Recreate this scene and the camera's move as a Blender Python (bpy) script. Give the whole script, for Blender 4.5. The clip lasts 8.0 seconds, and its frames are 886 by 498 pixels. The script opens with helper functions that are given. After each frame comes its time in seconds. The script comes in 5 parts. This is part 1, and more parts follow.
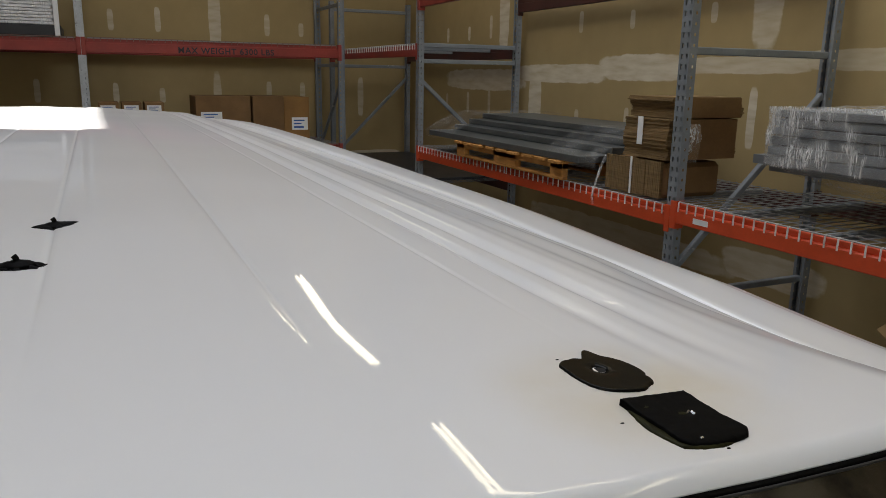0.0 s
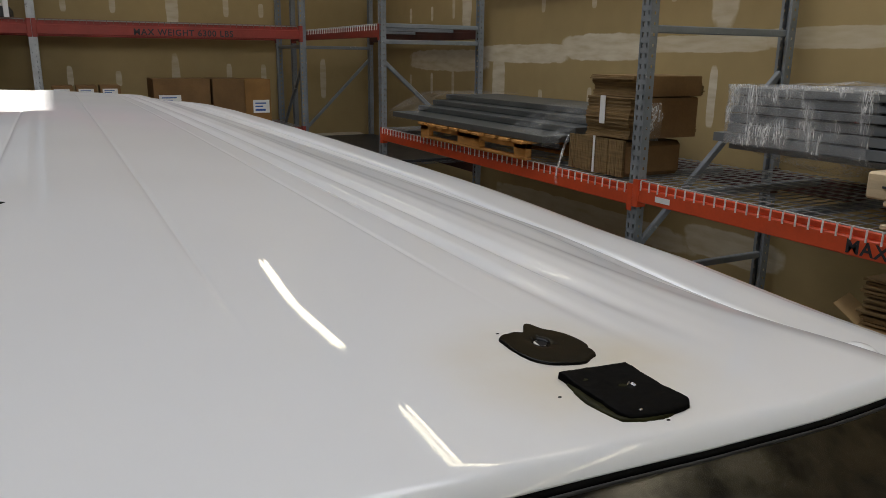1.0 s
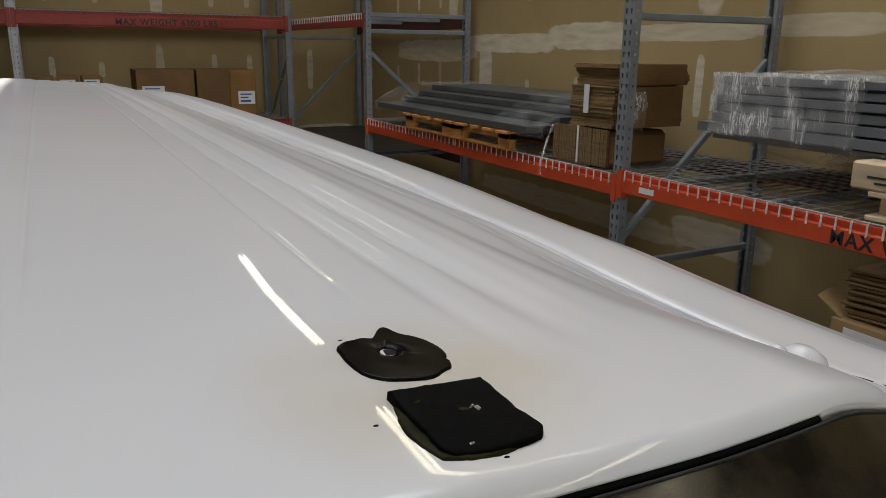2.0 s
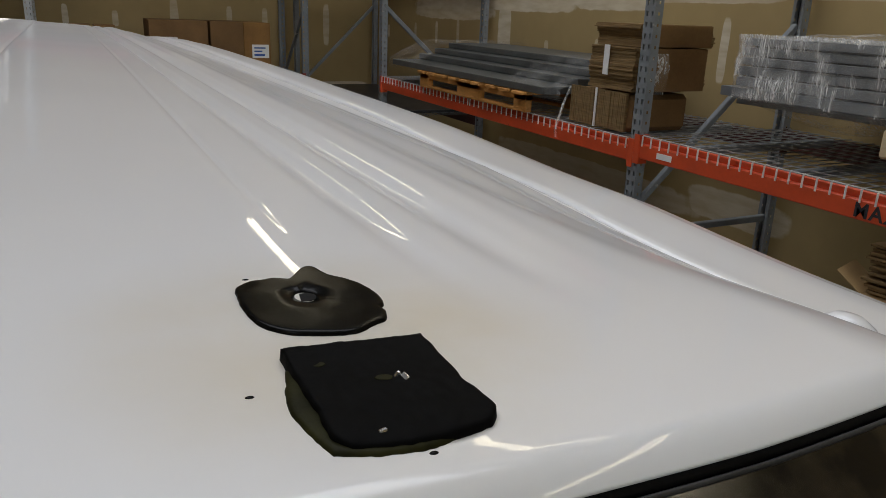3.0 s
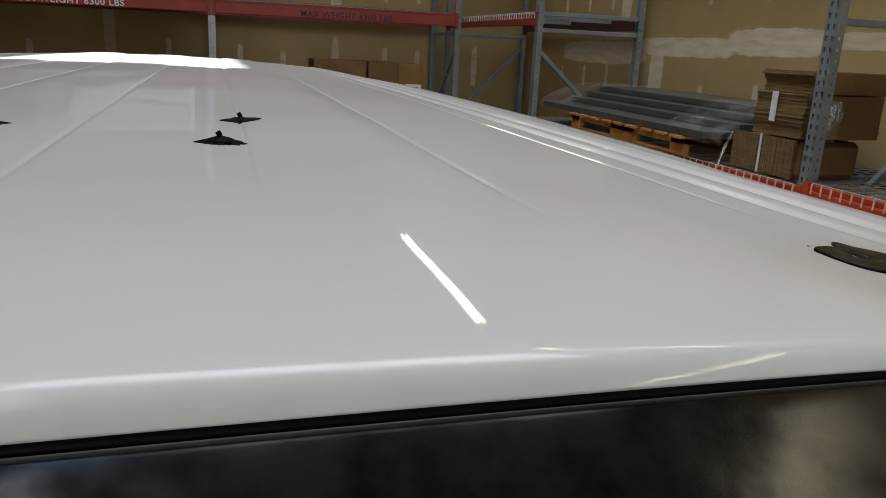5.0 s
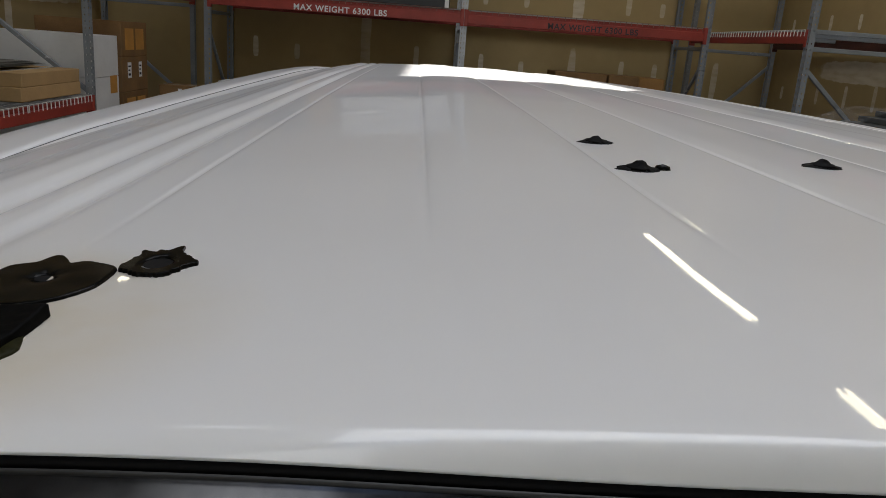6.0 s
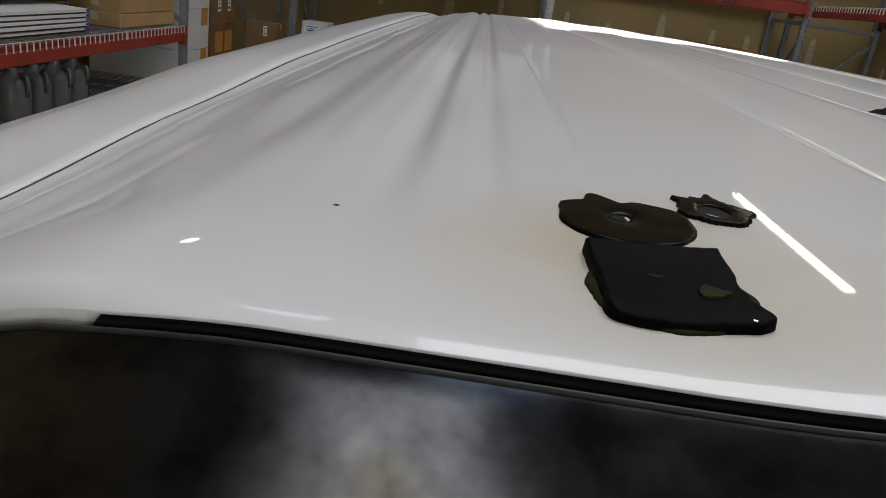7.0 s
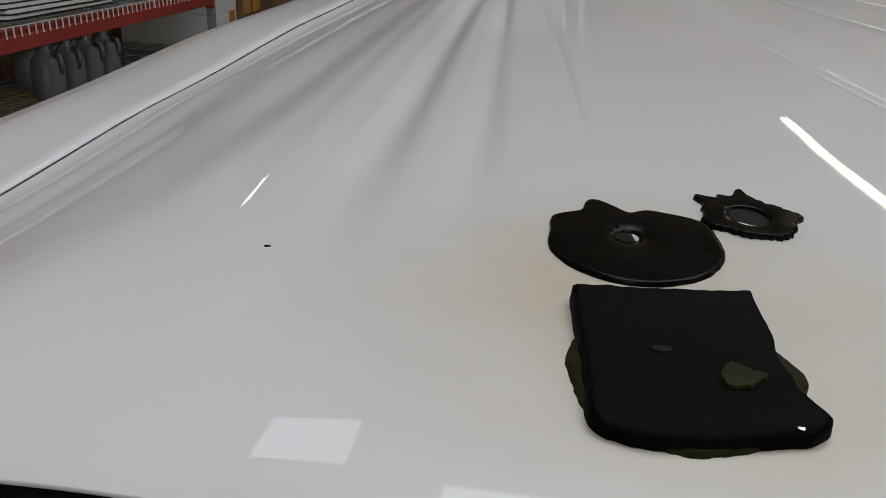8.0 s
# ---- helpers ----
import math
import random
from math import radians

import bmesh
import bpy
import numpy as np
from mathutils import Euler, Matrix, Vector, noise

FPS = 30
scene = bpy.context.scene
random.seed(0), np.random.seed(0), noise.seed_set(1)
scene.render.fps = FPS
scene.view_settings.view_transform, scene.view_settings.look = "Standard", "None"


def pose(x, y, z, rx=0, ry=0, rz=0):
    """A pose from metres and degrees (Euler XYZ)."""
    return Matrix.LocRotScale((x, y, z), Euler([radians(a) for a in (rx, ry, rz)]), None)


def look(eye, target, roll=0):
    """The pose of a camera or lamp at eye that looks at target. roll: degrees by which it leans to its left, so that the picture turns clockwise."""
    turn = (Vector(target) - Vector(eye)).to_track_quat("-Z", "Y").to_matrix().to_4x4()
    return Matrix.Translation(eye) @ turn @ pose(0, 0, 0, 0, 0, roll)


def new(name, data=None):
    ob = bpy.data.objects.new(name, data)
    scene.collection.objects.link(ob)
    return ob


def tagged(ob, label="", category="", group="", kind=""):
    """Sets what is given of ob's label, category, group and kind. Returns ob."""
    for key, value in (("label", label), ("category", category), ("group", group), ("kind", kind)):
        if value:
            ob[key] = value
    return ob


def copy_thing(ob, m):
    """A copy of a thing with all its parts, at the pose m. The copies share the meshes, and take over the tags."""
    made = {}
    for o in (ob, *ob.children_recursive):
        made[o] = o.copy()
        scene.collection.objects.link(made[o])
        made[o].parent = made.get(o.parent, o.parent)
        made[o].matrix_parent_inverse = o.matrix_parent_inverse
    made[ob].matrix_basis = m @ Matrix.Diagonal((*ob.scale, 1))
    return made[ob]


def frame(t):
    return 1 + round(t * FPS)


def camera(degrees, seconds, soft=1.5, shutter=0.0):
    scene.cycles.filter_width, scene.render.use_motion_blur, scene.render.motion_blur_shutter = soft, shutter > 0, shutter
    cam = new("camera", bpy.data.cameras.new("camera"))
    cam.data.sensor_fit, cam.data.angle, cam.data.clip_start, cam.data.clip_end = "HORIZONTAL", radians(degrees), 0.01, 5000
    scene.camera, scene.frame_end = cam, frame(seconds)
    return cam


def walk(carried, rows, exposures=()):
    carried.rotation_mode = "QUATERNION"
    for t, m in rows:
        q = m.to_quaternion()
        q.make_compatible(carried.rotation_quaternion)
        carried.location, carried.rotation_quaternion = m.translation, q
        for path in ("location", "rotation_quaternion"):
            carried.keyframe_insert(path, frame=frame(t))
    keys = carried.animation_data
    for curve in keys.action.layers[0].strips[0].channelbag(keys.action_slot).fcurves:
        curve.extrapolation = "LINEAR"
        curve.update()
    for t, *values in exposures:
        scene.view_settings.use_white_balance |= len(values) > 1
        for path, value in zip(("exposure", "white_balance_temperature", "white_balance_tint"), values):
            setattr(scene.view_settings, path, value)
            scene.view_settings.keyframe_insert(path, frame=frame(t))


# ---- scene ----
cam = camera(61.41, 8.0, soft=0.7)
PATH = [
    (0.0, pose(0.2264, -0.1912, 2.2539, 76.849, -0.932, -24.557)),
    (0.2, pose(0.2458, -0.1882, 2.2500, 76.680, -1.221, -27.712)),
    (0.5, pose(0.2507, -0.1751, 2.2435, 75.604, -0.934, -27.538)),
    (0.7, pose(0.2454, -0.1758, 2.2445, 75.523, -0.180, -26.477)),
    (1.0, pose(0.2489, -0.1837, 2.2440, 75.566, -0.632, -27.176)),
    (1.2, pose(0.2561, -0.1811, 2.2408, 75.396, -0.633, -27.933)),
    (2.3, pose(0.3677, -0.1374, 2.2149, 74.546, -0.701, -27.334)),
    (2.5, pose(0.3777, -0.1227, 2.2057, 73.493, -1.857, -25.923)),
    (2.8, pose(0.3906, -0.1074, 2.1952, 72.867, -2.534, -24.962)),
    (3.0, pose(0.3948, -0.1013, 2.1901, 72.224, -2.129, -26.130)),
    (3.2, pose(0.4007, -0.0967, 2.1853, 71.077, -1.767, -27.405)),
    (3.5, pose(0.4029, -0.0977, 2.1803, 70.856, -2.248, -28.447)),
    (3.7, pose(0.4016, -0.0982, 2.1799, 71.050, -1.607, -29.054)),
    (4.0, pose(0.4005, -0.0963, 2.1796, 70.848, -0.650, -28.521)),
    (4.2, pose(0.3955, -0.1047, 2.1850, 71.089, 0.300, -28.204)),
    (5.3, pose(0.0227, -0.1697, 2.1924, 75.353, -2.274, -10.900)),
    (5.5, pose(-0.0790, -0.1652, 2.1931, 75.312, -1.072, -8.720)),
    (5.7, pose(-0.1812, -0.1506, 2.2006, 75.710, -1.868, -7.776)),
    (6.0, pose(-0.3297, -0.1484, 2.1988, 74.553, -4.158, -1.821)),
    (6.2, pose(-0.3987, -0.1417, 2.1911, 74.059, -5.141, 2.474)),
    (6.3, pose(-0.4271, -0.1412, 2.1868, 73.806, -6.249, 3.037)),
    (6.5, pose(-0.4793, -0.1371, 2.1739, 72.346, -7.210, 4.358)),
    (6.8, pose(-0.5145, -0.1330, 2.1704, 71.524, -7.449, 3.825)),
    (7.0, pose(-0.5163, -0.1294, 2.1702, 70.682, -7.878, 3.361)),
    (7.2, pose(-0.5162, -0.1170, 2.1694, 70.553, -6.812, 3.374)),
    (7.5, pose(-0.5081, -0.0989, 2.1722, 69.546, -6.124, 3.235)),
    (7.7, pose(-0.5023, -0.0916, 2.1762, 69.291, -5.854, 3.351)),
    (8.0, pose(-0.4972, -0.0731, 2.1792, 66.502, -3.481, 5.430)),
]
walk(cam, PATH, exposures=[(0.0, 1.60, 6500, 10), (4.2, 1.60, 6500, 10), (5.3, 1.62, 6450, 10), (6.0, 1.52, 6450, 10), (7.0, 1.70, 6450, 10), (8.0, 1.62, 6450, 10)])

# ---- light: sky outside, sun through a ceiling opening, strip lights, added overhead and rear fill ----
world = bpy.data.worlds.new("World")
scene.world = world
world.use_nodes = True
wn = world.node_tree.nodes
sky = wn.new("ShaderNodeTexSky")
sky.sky_type = "NISHITA"
sky.sun_disc = False
sky.sun_elevation = radians(52)
sky.sun_rotation = radians(200)
wn["Background"].inputs["Strength"].default_value = 0.12
world.node_tree.links.new(sky.outputs["Color"], wn["Background"].inputs["Color"])
SUN_AIM = Vector((0.14, 0.36, -1.0))
sun = new("sun", bpy.data.lights.new("sun", "SUN"))
sun.data.energy, sun.data.angle, sun.data.color = 5.0, radians(0.5), (1.0, 0.95, 0.88)
sun.matrix_world = look((0, 0, 20), Vector((0, 0, 20)) + SUN_AIM)
REAR_FILL, TUBE_GLOW, CEILING = 14.0, 2.8, 7.0
# Unseen area lamp behind the viewpoint, added to brighten the north side
rear_fill = new("daylight", bpy.data.lights.new("daylight", "AREA"))
rear_fill.data.shape, rear_fill.data.size, rear_fill.data.size_y = "RECTANGLE", 3.4, 3.2
rear_fill.data.energy, rear_fill.data.color = REAR_FILL, (0.86, 0.94, 1.0)
rear_fill.matrix_world = look((0.6, -7.9, 1.9), (0.6, 0, 1.9))
# Unseen overhead lamps: the wide middle one is added fill to brighten the roof.
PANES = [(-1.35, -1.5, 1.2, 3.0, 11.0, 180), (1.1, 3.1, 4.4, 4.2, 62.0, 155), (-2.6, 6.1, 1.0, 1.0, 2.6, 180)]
# The other two are placed so their reflections fall on roof and tailgate.
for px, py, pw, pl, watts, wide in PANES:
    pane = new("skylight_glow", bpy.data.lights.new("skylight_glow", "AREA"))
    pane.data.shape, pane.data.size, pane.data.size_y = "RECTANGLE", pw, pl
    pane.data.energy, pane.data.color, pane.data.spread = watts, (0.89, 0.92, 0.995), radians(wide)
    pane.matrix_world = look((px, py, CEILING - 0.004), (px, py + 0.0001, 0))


# ---- materials ----
def surf(name, base, rough=0.5, metal=0.0, var=0.12, scale=3.0, fine=40.0, bump=0.05, coat=0.0, spec=0.5, stretch=(1, 1, 1), alt=None, amount=0.5, per=0.0):
    """A painted or raw surface: stains at one size, grain at another, and a little relief."""
    m = bpy.data.materials.new(name)
    m.use_nodes = True
    n, l = m.node_tree.nodes, m.node_tree.links
    b = n["Principled BSDF"]
    co = n.new("ShaderNodeTexCoord")
    mp = n.new("ShaderNodeMapping")
    mp.inputs["Scale"].default_value = stretch
    l.new(co.outputs["Object"], mp.inputs["Vector"])
    big, small = n.new("ShaderNodeTexNoise"), n.new("ShaderNodeTexNoise")
    big.inputs["Scale"].default_value, big.inputs["Detail"].default_value = scale, 6
    small.inputs["Scale"].default_value, small.inputs["Detail"].default_value = fine, 4
    l.new(mp.outputs[0], big.inputs["Vector"]), l.new(mp.outputs[0], small.inputs["Vector"])
    ramp = n.new("ShaderNodeValToRGB")
    lo, hi = [c * (1 - var) for c in base], [min(1, c * (1 + var)) for c in base]
    ramp.color_ramp.elements[0].color, ramp.color_ramp.elements[0].position = (*lo, 1), 0.32
    ramp.color_ramp.elements[1].color, ramp.color_ramp.elements[1].position = (*hi, 1), 0.68
    l.new(big.outputs["Fac"], ramp.inputs["Fac"])
    col = ramp.outputs["Color"]
    mix = n.new("ShaderNodeMix")
    mix.data_type, mix.blend_type = "RGBA", "MULTIPLY"
    mix.inputs["Factor"].default_value = 1.0
    r2 = n.new("ShaderNodeMapRange")
    r2.inputs["To Min"].default_value, r2.inputs["To Max"].default_value = 1 - var * 0.8, 1 + var * 0.8
    l.new(small.outputs["Fac"], r2.inputs["Value"])
    l.new(col, mix.inputs["A"]), l.new(r2.outputs[0], mix.inputs["B"])
    col = mix.outputs["Result"]
    if alt:
        wear = n.new("ShaderNodeTexNoise")
        wear.inputs["Scale"].default_value, wear.inputs["Detail"].default_value, wear.inputs["Roughness"].default_value = scale * 2.7, 8, 0.7
        l.new(mp.outputs[0], wear.inputs["Vector"])
        wr = n.new("ShaderNodeMapRange")
        wr.inputs["From Min"].default_value, wr.inputs["From Max"].default_value = 1 - amount, 1.04 - amount
        l.new(wear.outputs["Fac"], wr.inputs["Value"])
        m2 = n.new("ShaderNodeMix")
        m2.data_type = "RGBA"
        m2.inputs["B"].default_value = (*alt, 1)
        l.new(wr.outputs[0], m2.inputs["Factor"]), l.new(col, m2.inputs["A"])
        col = m2.outputs["Result"]
    if per:
        oi, hr, hv = n.new("ShaderNodeObjectInfo"), n.new("ShaderNodeMapRange"), n.new("ShaderNodeHueSaturation")
        hr.inputs["To Min"].default_value, hr.inputs["To Max"].default_value = 1 - per, 1 + per
        l.new(oi.outputs["Random"], hr.inputs["Value"]), l.new(hr.outputs[0], hv.inputs["Value"]), l.new(col, hv.inputs["Color"])
        col = hv.outputs["Color"]
    l.new(col, b.inputs["Base Color"])
    rr = n.new("ShaderNodeMapRange")
    rr.inputs["To Min"].default_value, rr.inputs["To Max"].default_value = max(0.02, rough * 0.8), min(1, rough * 1.2)
    l.new(big.outputs["Fac"], rr.inputs["Value"]), l.new(rr.outputs[0], b.inputs["Roughness"])
    b.inputs["Metallic"].default_value = metal
    b.inputs["Specular IOR Level"].default_value = spec
    if coat:
        b.inputs["Coat Weight"].default_value, b.inputs["Coat Roughness"].default_value = coat, 0.03
    if bump:
        bp = n.new("ShaderNodeBump")
        bp.inputs["Strength"].default_value, bp.inputs["Distance"].default_value = bump, 0.004
        l.new(small.outputs["Fac"], bp.inputs["Height"]), l.new(bp.outputs[0], b.inputs["Normal"])
    return m


def glow(name, color, strength):
    m = bpy.data.materials.new(name)
    m.use_nodes = True
    b = m.node_tree.nodes["Principled BSDF"]
    b.inputs["Base Color"].default_value = (0.9, 0.9, 0.88, 1)
    b.inputs["Emission Color"].default_value, b.inputs["Emission Strength"].default_value = (*color, 1), strength
    return m


def film_wrap(name, cover):
    """Stretch film: clear, with white streaks and haze painted in for the highlights on its folds."""
    m = bpy.data.materials.new(name)
    m.use_nodes = True
    n, l = m.node_tree.nodes, m.node_tree.links
    n.remove(n["Principled BSDF"])
    co, mp, ns = n.new("ShaderNodeTexCoord"), n.new("ShaderNodeMapping"), n.new("ShaderNodeTexNoise")
    mp.inputs["Scale"].default_value = (22, 36, 3.6)
    mp.inputs["Rotation"].default_value = (0.12, 0.05, 0.05)
    ns.inputs["Scale"].default_value, ns.inputs["Detail"].default_value, ns.inputs["Distortion"].default_value = 1.0, 4, 1.3
    l.new(co.outputs["Object"], mp.inputs["Vector"]), l.new(mp.outputs[0], ns.inputs["Vector"])
    sub, ab, fold, haze, patch, mask, mul, add = (n.new("ShaderNode" + k) for k in ("Math", "Math", "MapRange", "MapRange", "TexNoise", "MapRange", "Math", "Math"))
    sub.operation, ab.operation, mul.operation, add.operation = "SUBTRACT", "ABSOLUTE", "MULTIPLY", "ADD"
    sub.inputs[1].default_value = 0.5
    l.new(ns.outputs["Fac"], sub.inputs[0]), l.new(sub.outputs[0], ab.inputs[0]), l.new(ab.outputs[0], fold.inputs["Value"])
    fold.inputs["From Min"].default_value, fold.inputs["From Max"].default_value = 0.0, 0.040
    fold.inputs["To Min"].default_value, fold.inputs["To Max"].default_value = min(0.9, cover * 3.6), 0.0
    l.new(co.outputs["Object"], patch.inputs["Vector"])
    patch.inputs["Scale"].default_value, patch.inputs["Detail"].default_value = 9, 2
    l.new(patch.outputs["Fac"], mask.inputs["Value"]), l.new(patch.outputs["Fac"], haze.inputs["Value"])
    mask.inputs["From Min"].default_value, mask.inputs["From Max"].default_value = 0.42, 0.60
    haze.inputs["From Min"].default_value, haze.inputs["From Max"].default_value = 0.35, 0.65
    haze.inputs["To Min"].default_value, haze.inputs["To Max"].default_value = cover * 0.25, cover * 0.9
    l.new(fold.outputs[0], mul.inputs[0]), l.new(mask.outputs[0], mul.inputs[1])
    l.new(mul.outputs[0], add.inputs[0]), l.new(haze.outputs[0], add.inputs[1])
    tr, gl, df, mx, m2 = (n.new(k) for k in ("ShaderNodeBsdfTransparent", "ShaderNodeBsdfGlossy", "ShaderNodeBsdfDiffuse", "ShaderNodeMixShader", "ShaderNodeMixShader"))
    gl.inputs["Roughness"].default_value = 0.18
    gl.inputs["Color"].default_value = (0.9, 0.9, 0.88, 1)
    # White diffuse colour carries the film's highlights
    df.inputs["Color"].default_value = (0.93, 0.93, 0.91, 1)
    bp = n.new("ShaderNodeBump")
    bp.inputs["Strength"].default_value, bp.inputs["Distance"].default_value = 0.8, 0.012
    l.new(ns.outputs["Fac"], bp.inputs["Height"]), l.new(bp.outputs[0], gl.inputs["Normal"])
    m2.inputs["Fac"].default_value = 0.85
    l.new(gl.outputs[0], m2.inputs[1]), l.new(df.outputs[0], m2.inputs[2])
    l.new(add.outputs[0], mx.inputs["Fac"]), l.new(tr.outputs[0], mx.inputs[1]), l.new(m2.outputs[0], mx.inputs[2])
    l.new(mx.outputs[0], n["Material Output"].inputs["Surface"])
    return m


WALL = surf("tan drywall paper", (0.365, 0.272, 0.130), 0.85, var=0.1, scale=0.9, fine=7, bump=0.03, spec=0.25)
FLOOR = surf("sealed concrete floor", (0.085, 0.08, 0.075), 0.45, var=0.2, scale=0.8, fine=14)
CEIL = surf("grey ceiling deck", (0.22, 0.22, 0.22), 0.7, var=0.08, scale=0.7, fine=10)
POST = surf("grey rack paint", (0.22, 0.24, 0.255), 0.42, 0.1, var=0.14, scale=5, fine=60, alt=(0.42, 0.42, 0.42), amount=0.36)
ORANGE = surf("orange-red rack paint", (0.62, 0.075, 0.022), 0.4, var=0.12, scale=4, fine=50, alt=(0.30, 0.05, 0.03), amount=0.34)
# Darker copy of ORANGE: the weaker light on those beams is in the colour
RED = surf("scuffed red rack paint darkened for dim racks", (0.29, 0.04, 0.028), 0.48, var=0.2, scale=4, fine=50, alt=(0.42, 0.30, 0.24), amount=0.34)
WIRE = surf("galvanised wire", (0.74, 0.73, 0.70), 0.45, 0.1, var=0.15, scale=10, fine=90, bump=0)
CARD = surf("brown corrugated cardboard", (0.20, 0.115, 0.05), 0.85, var=0.14, scale=5, fine=80, spec=0.2, per=0.16)
CARDEDGE = surf("cut cardboard edges", (0.22, 0.145, 0.068), 0.9, var=0.22, scale=9, fine=120, spec=0.15, stretch=(1, 1, 14), per=0.1)
ORANGECARD = surf("orange-brown carton", (0.27, 0.145, 0.05), 0.85, var=0.14, scale=5, fine=80, spec=0.2)
KRAFT = surf("kraft carton", (0.40, 0.26, 0.12), 0.8, var=0.1, scale=4, fine=60, spec=0.2, per=0.1)
OCHRE = surf("yellow-brown label", (0.50, 0.24, 0.05), 0.6, var=0.15, scale=8, fine=60)
WHITEBOX = surf("white carton", (0.68, 0.68, 0.67), 0.6, var=0.06, scale=3, fine=30, per=0.05)
PAPER = surf("white paper label", (0.80, 0.80, 0.78), 0.6, var=0.04, scale=6, fine=50, bump=0)
INK = surf("dark ink", (0.025, 0.025, 0.03), 0.6, var=0.2, bump=0)
BLUEINK = surf("blue print", (0.03, 0.10, 0.34), 0.5, var=0.15, bump=0)
# Near-black rack paint that puts the shade on rear and low beams into colour
SHADYRED = surf("rack paint darkened for shade", (0.06, 0.018, 0.014), 0.6, var=0.25, scale=4, fine=50)
GREYMETAL = surf("grey painted sheet steel", (0.155, 0.168, 0.178), 0.38, 0.15, var=0.08, scale=3, fine=40, bump=0.01)
# Darker panel steel, with the shade of the shelf above in its colour
SHADYMETAL = surf("olive-grey sheet steel darkened for shade", (0.085, 0.092, 0.090), 0.42, 0.15, var=0.2, scale=4, fine=40, bump=0.01)
PALLETWOOD = surf("orange-stained pallet wood", (0.52, 0.24, 0.06), 0.75, var=0.22, scale=4, fine=40, stretch=(6, 1, 6), per=0.12)
PALEWOOD = surf("pale raw wood", (0.60, 0.47, 0.30), 0.7, var=0.16, scale=4, fine=40, stretch=(6, 1, 6), per=0.08)
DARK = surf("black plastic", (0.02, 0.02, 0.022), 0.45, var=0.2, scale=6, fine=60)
PANEL = surf("black laminate sheet", (0.03, 0.03, 0.032), 0.4, var=0.15, scale=3, fine=40)
# White jug plastic painted dark for the shade under the deck
JUG = surf("cloudy white polyethylene darkened for shade", (0.12, 0.12, 0.117), 0.4, var=0.1, scale=8, fine=30)
STRIP = surf("dull grey-brown strip steel", (0.13, 0.125, 0.11), 0.5, 0.2, var=0.25, scale=5, fine=60, per=0.5)
# Darker copy of WIRE for the mesh, with the deck's shade in its colour
DECKWIRE = surf("galvanised wire toned down for deck shade", (0.32, 0.32, 0.305), 0.5, 0.2, var=0.15, scale=10, fine=90, bump=0)
FARWIRE = surf("dull reddish wire", (0.24, 0.12, 0.09), 0.6, var=0.3, scale=10, fine=90, bump=0)
# Shade under the low decks is painted into this wire
SHADYWIRE = surf("wire darkened for low-deck shade", (0.10, 0.10, 0.095), 0.6, var=0.2, scale=10, fine=90, bump=0)
OLIVE = surf("dark olive panel edge", (0.035, 0.037, 0.022), 0.5, var=0.3, scale=9, fine=60)
STEEL = surf("brushed bracket steel", (0.40, 0.40, 0.39), 0.35, 0.8, var=0.12, scale=5, fine=60)
TAPE = surf("clear packing tape", (0.55, 0.48, 0.36), 0.15, var=0.1, scale=10, fine=50, bump=0)
FILM = film_wrap("stretch film", 0.26)
FILM2 = film_wrap("thin stretch film", 0.12)
FILM3 = film_wrap("taut clear stretch film", 0.055)
TUBE = glow("fluorescent tube", (1.0, 0.88, 0.63), TUBE_GLOW)
FIXTURE = surf("white enamel reflector", (0.75, 0.75, 0.73), 0.4, var=0.04, bump=0)
RUBBER = surf("black rubber seal", (0.004, 0.004, 0.0045), 0.6, var=0.2, scale=30, fine=200, spec=0.12)
TYRE = surf("black tyre rubber", (0.018, 0.018, 0.018), 0.8, var=0.2, scale=20, fine=120)
BLACKDOOR = surf("satin black paint", (0.0035, 0.0037, 0.0040), 0.25, var=0.4, scale=10, fine=60, bump=0.0, spec=0.30)
bdn, bdl = BLACKDOOR.node_tree.nodes, BLACKDOOR.node_tree.links
smudge, range_, place, wide = bdn.new("ShaderNodeTexNoise"), bdn.new("ShaderNodeMapRange"), bdn.new("ShaderNodeTexCoord"), bdn.new("ShaderNodeMapRange")
bdl.new(place.outputs["Object"], smudge.inputs["Vector"])
smudge.inputs["Scale"].default_value, smudge.inputs["Detail"].default_value, smudge.inputs["Roughness"].default_value = 40, 6, 0.6
range_.inputs["From Min"].default_value, range_.inputs["From Max"].default_value = 0.36, 0.60
range_.inputs["To Min"].default_value, range_.inputs["To Max"].default_value = 0.30, 1.05
wide.inputs["From Min"].default_value, wide.inputs["From Max"].default_value = 0.30, 0.70
wide.inputs["To Min"].default_value, wide.inputs["To Max"].default_value = 0.14, 0.22
bdl.new(smudge.outputs["Fac"], range_.inputs["Value"]), bdl.new(range_.outputs[0], bdn["Principled BSDF"].inputs["Specular IOR Level"])
bdl.new(smudge.outputs["Fac"], wide.inputs["Value"]), bdl.new(wide.outputs[0], bdn["Principled BSDF"].inputs["Roughness"])
DOOREDGE = surf("grey door lip", (0.03, 0.03, 0.03), 0.5, var=0.25, scale=30, fine=200, spec=0.3)
GLASS = surf("dark tinted glass", (0.012, 0.014, 0.016), 0.04, var=0.1, bump=0)
SEALANT = surf("glossy black sealant", (0.0055, 0.0055, 0.005), 0.2, var=0.3, scale=90, fine=300, bump=0.01, spec=0.06)
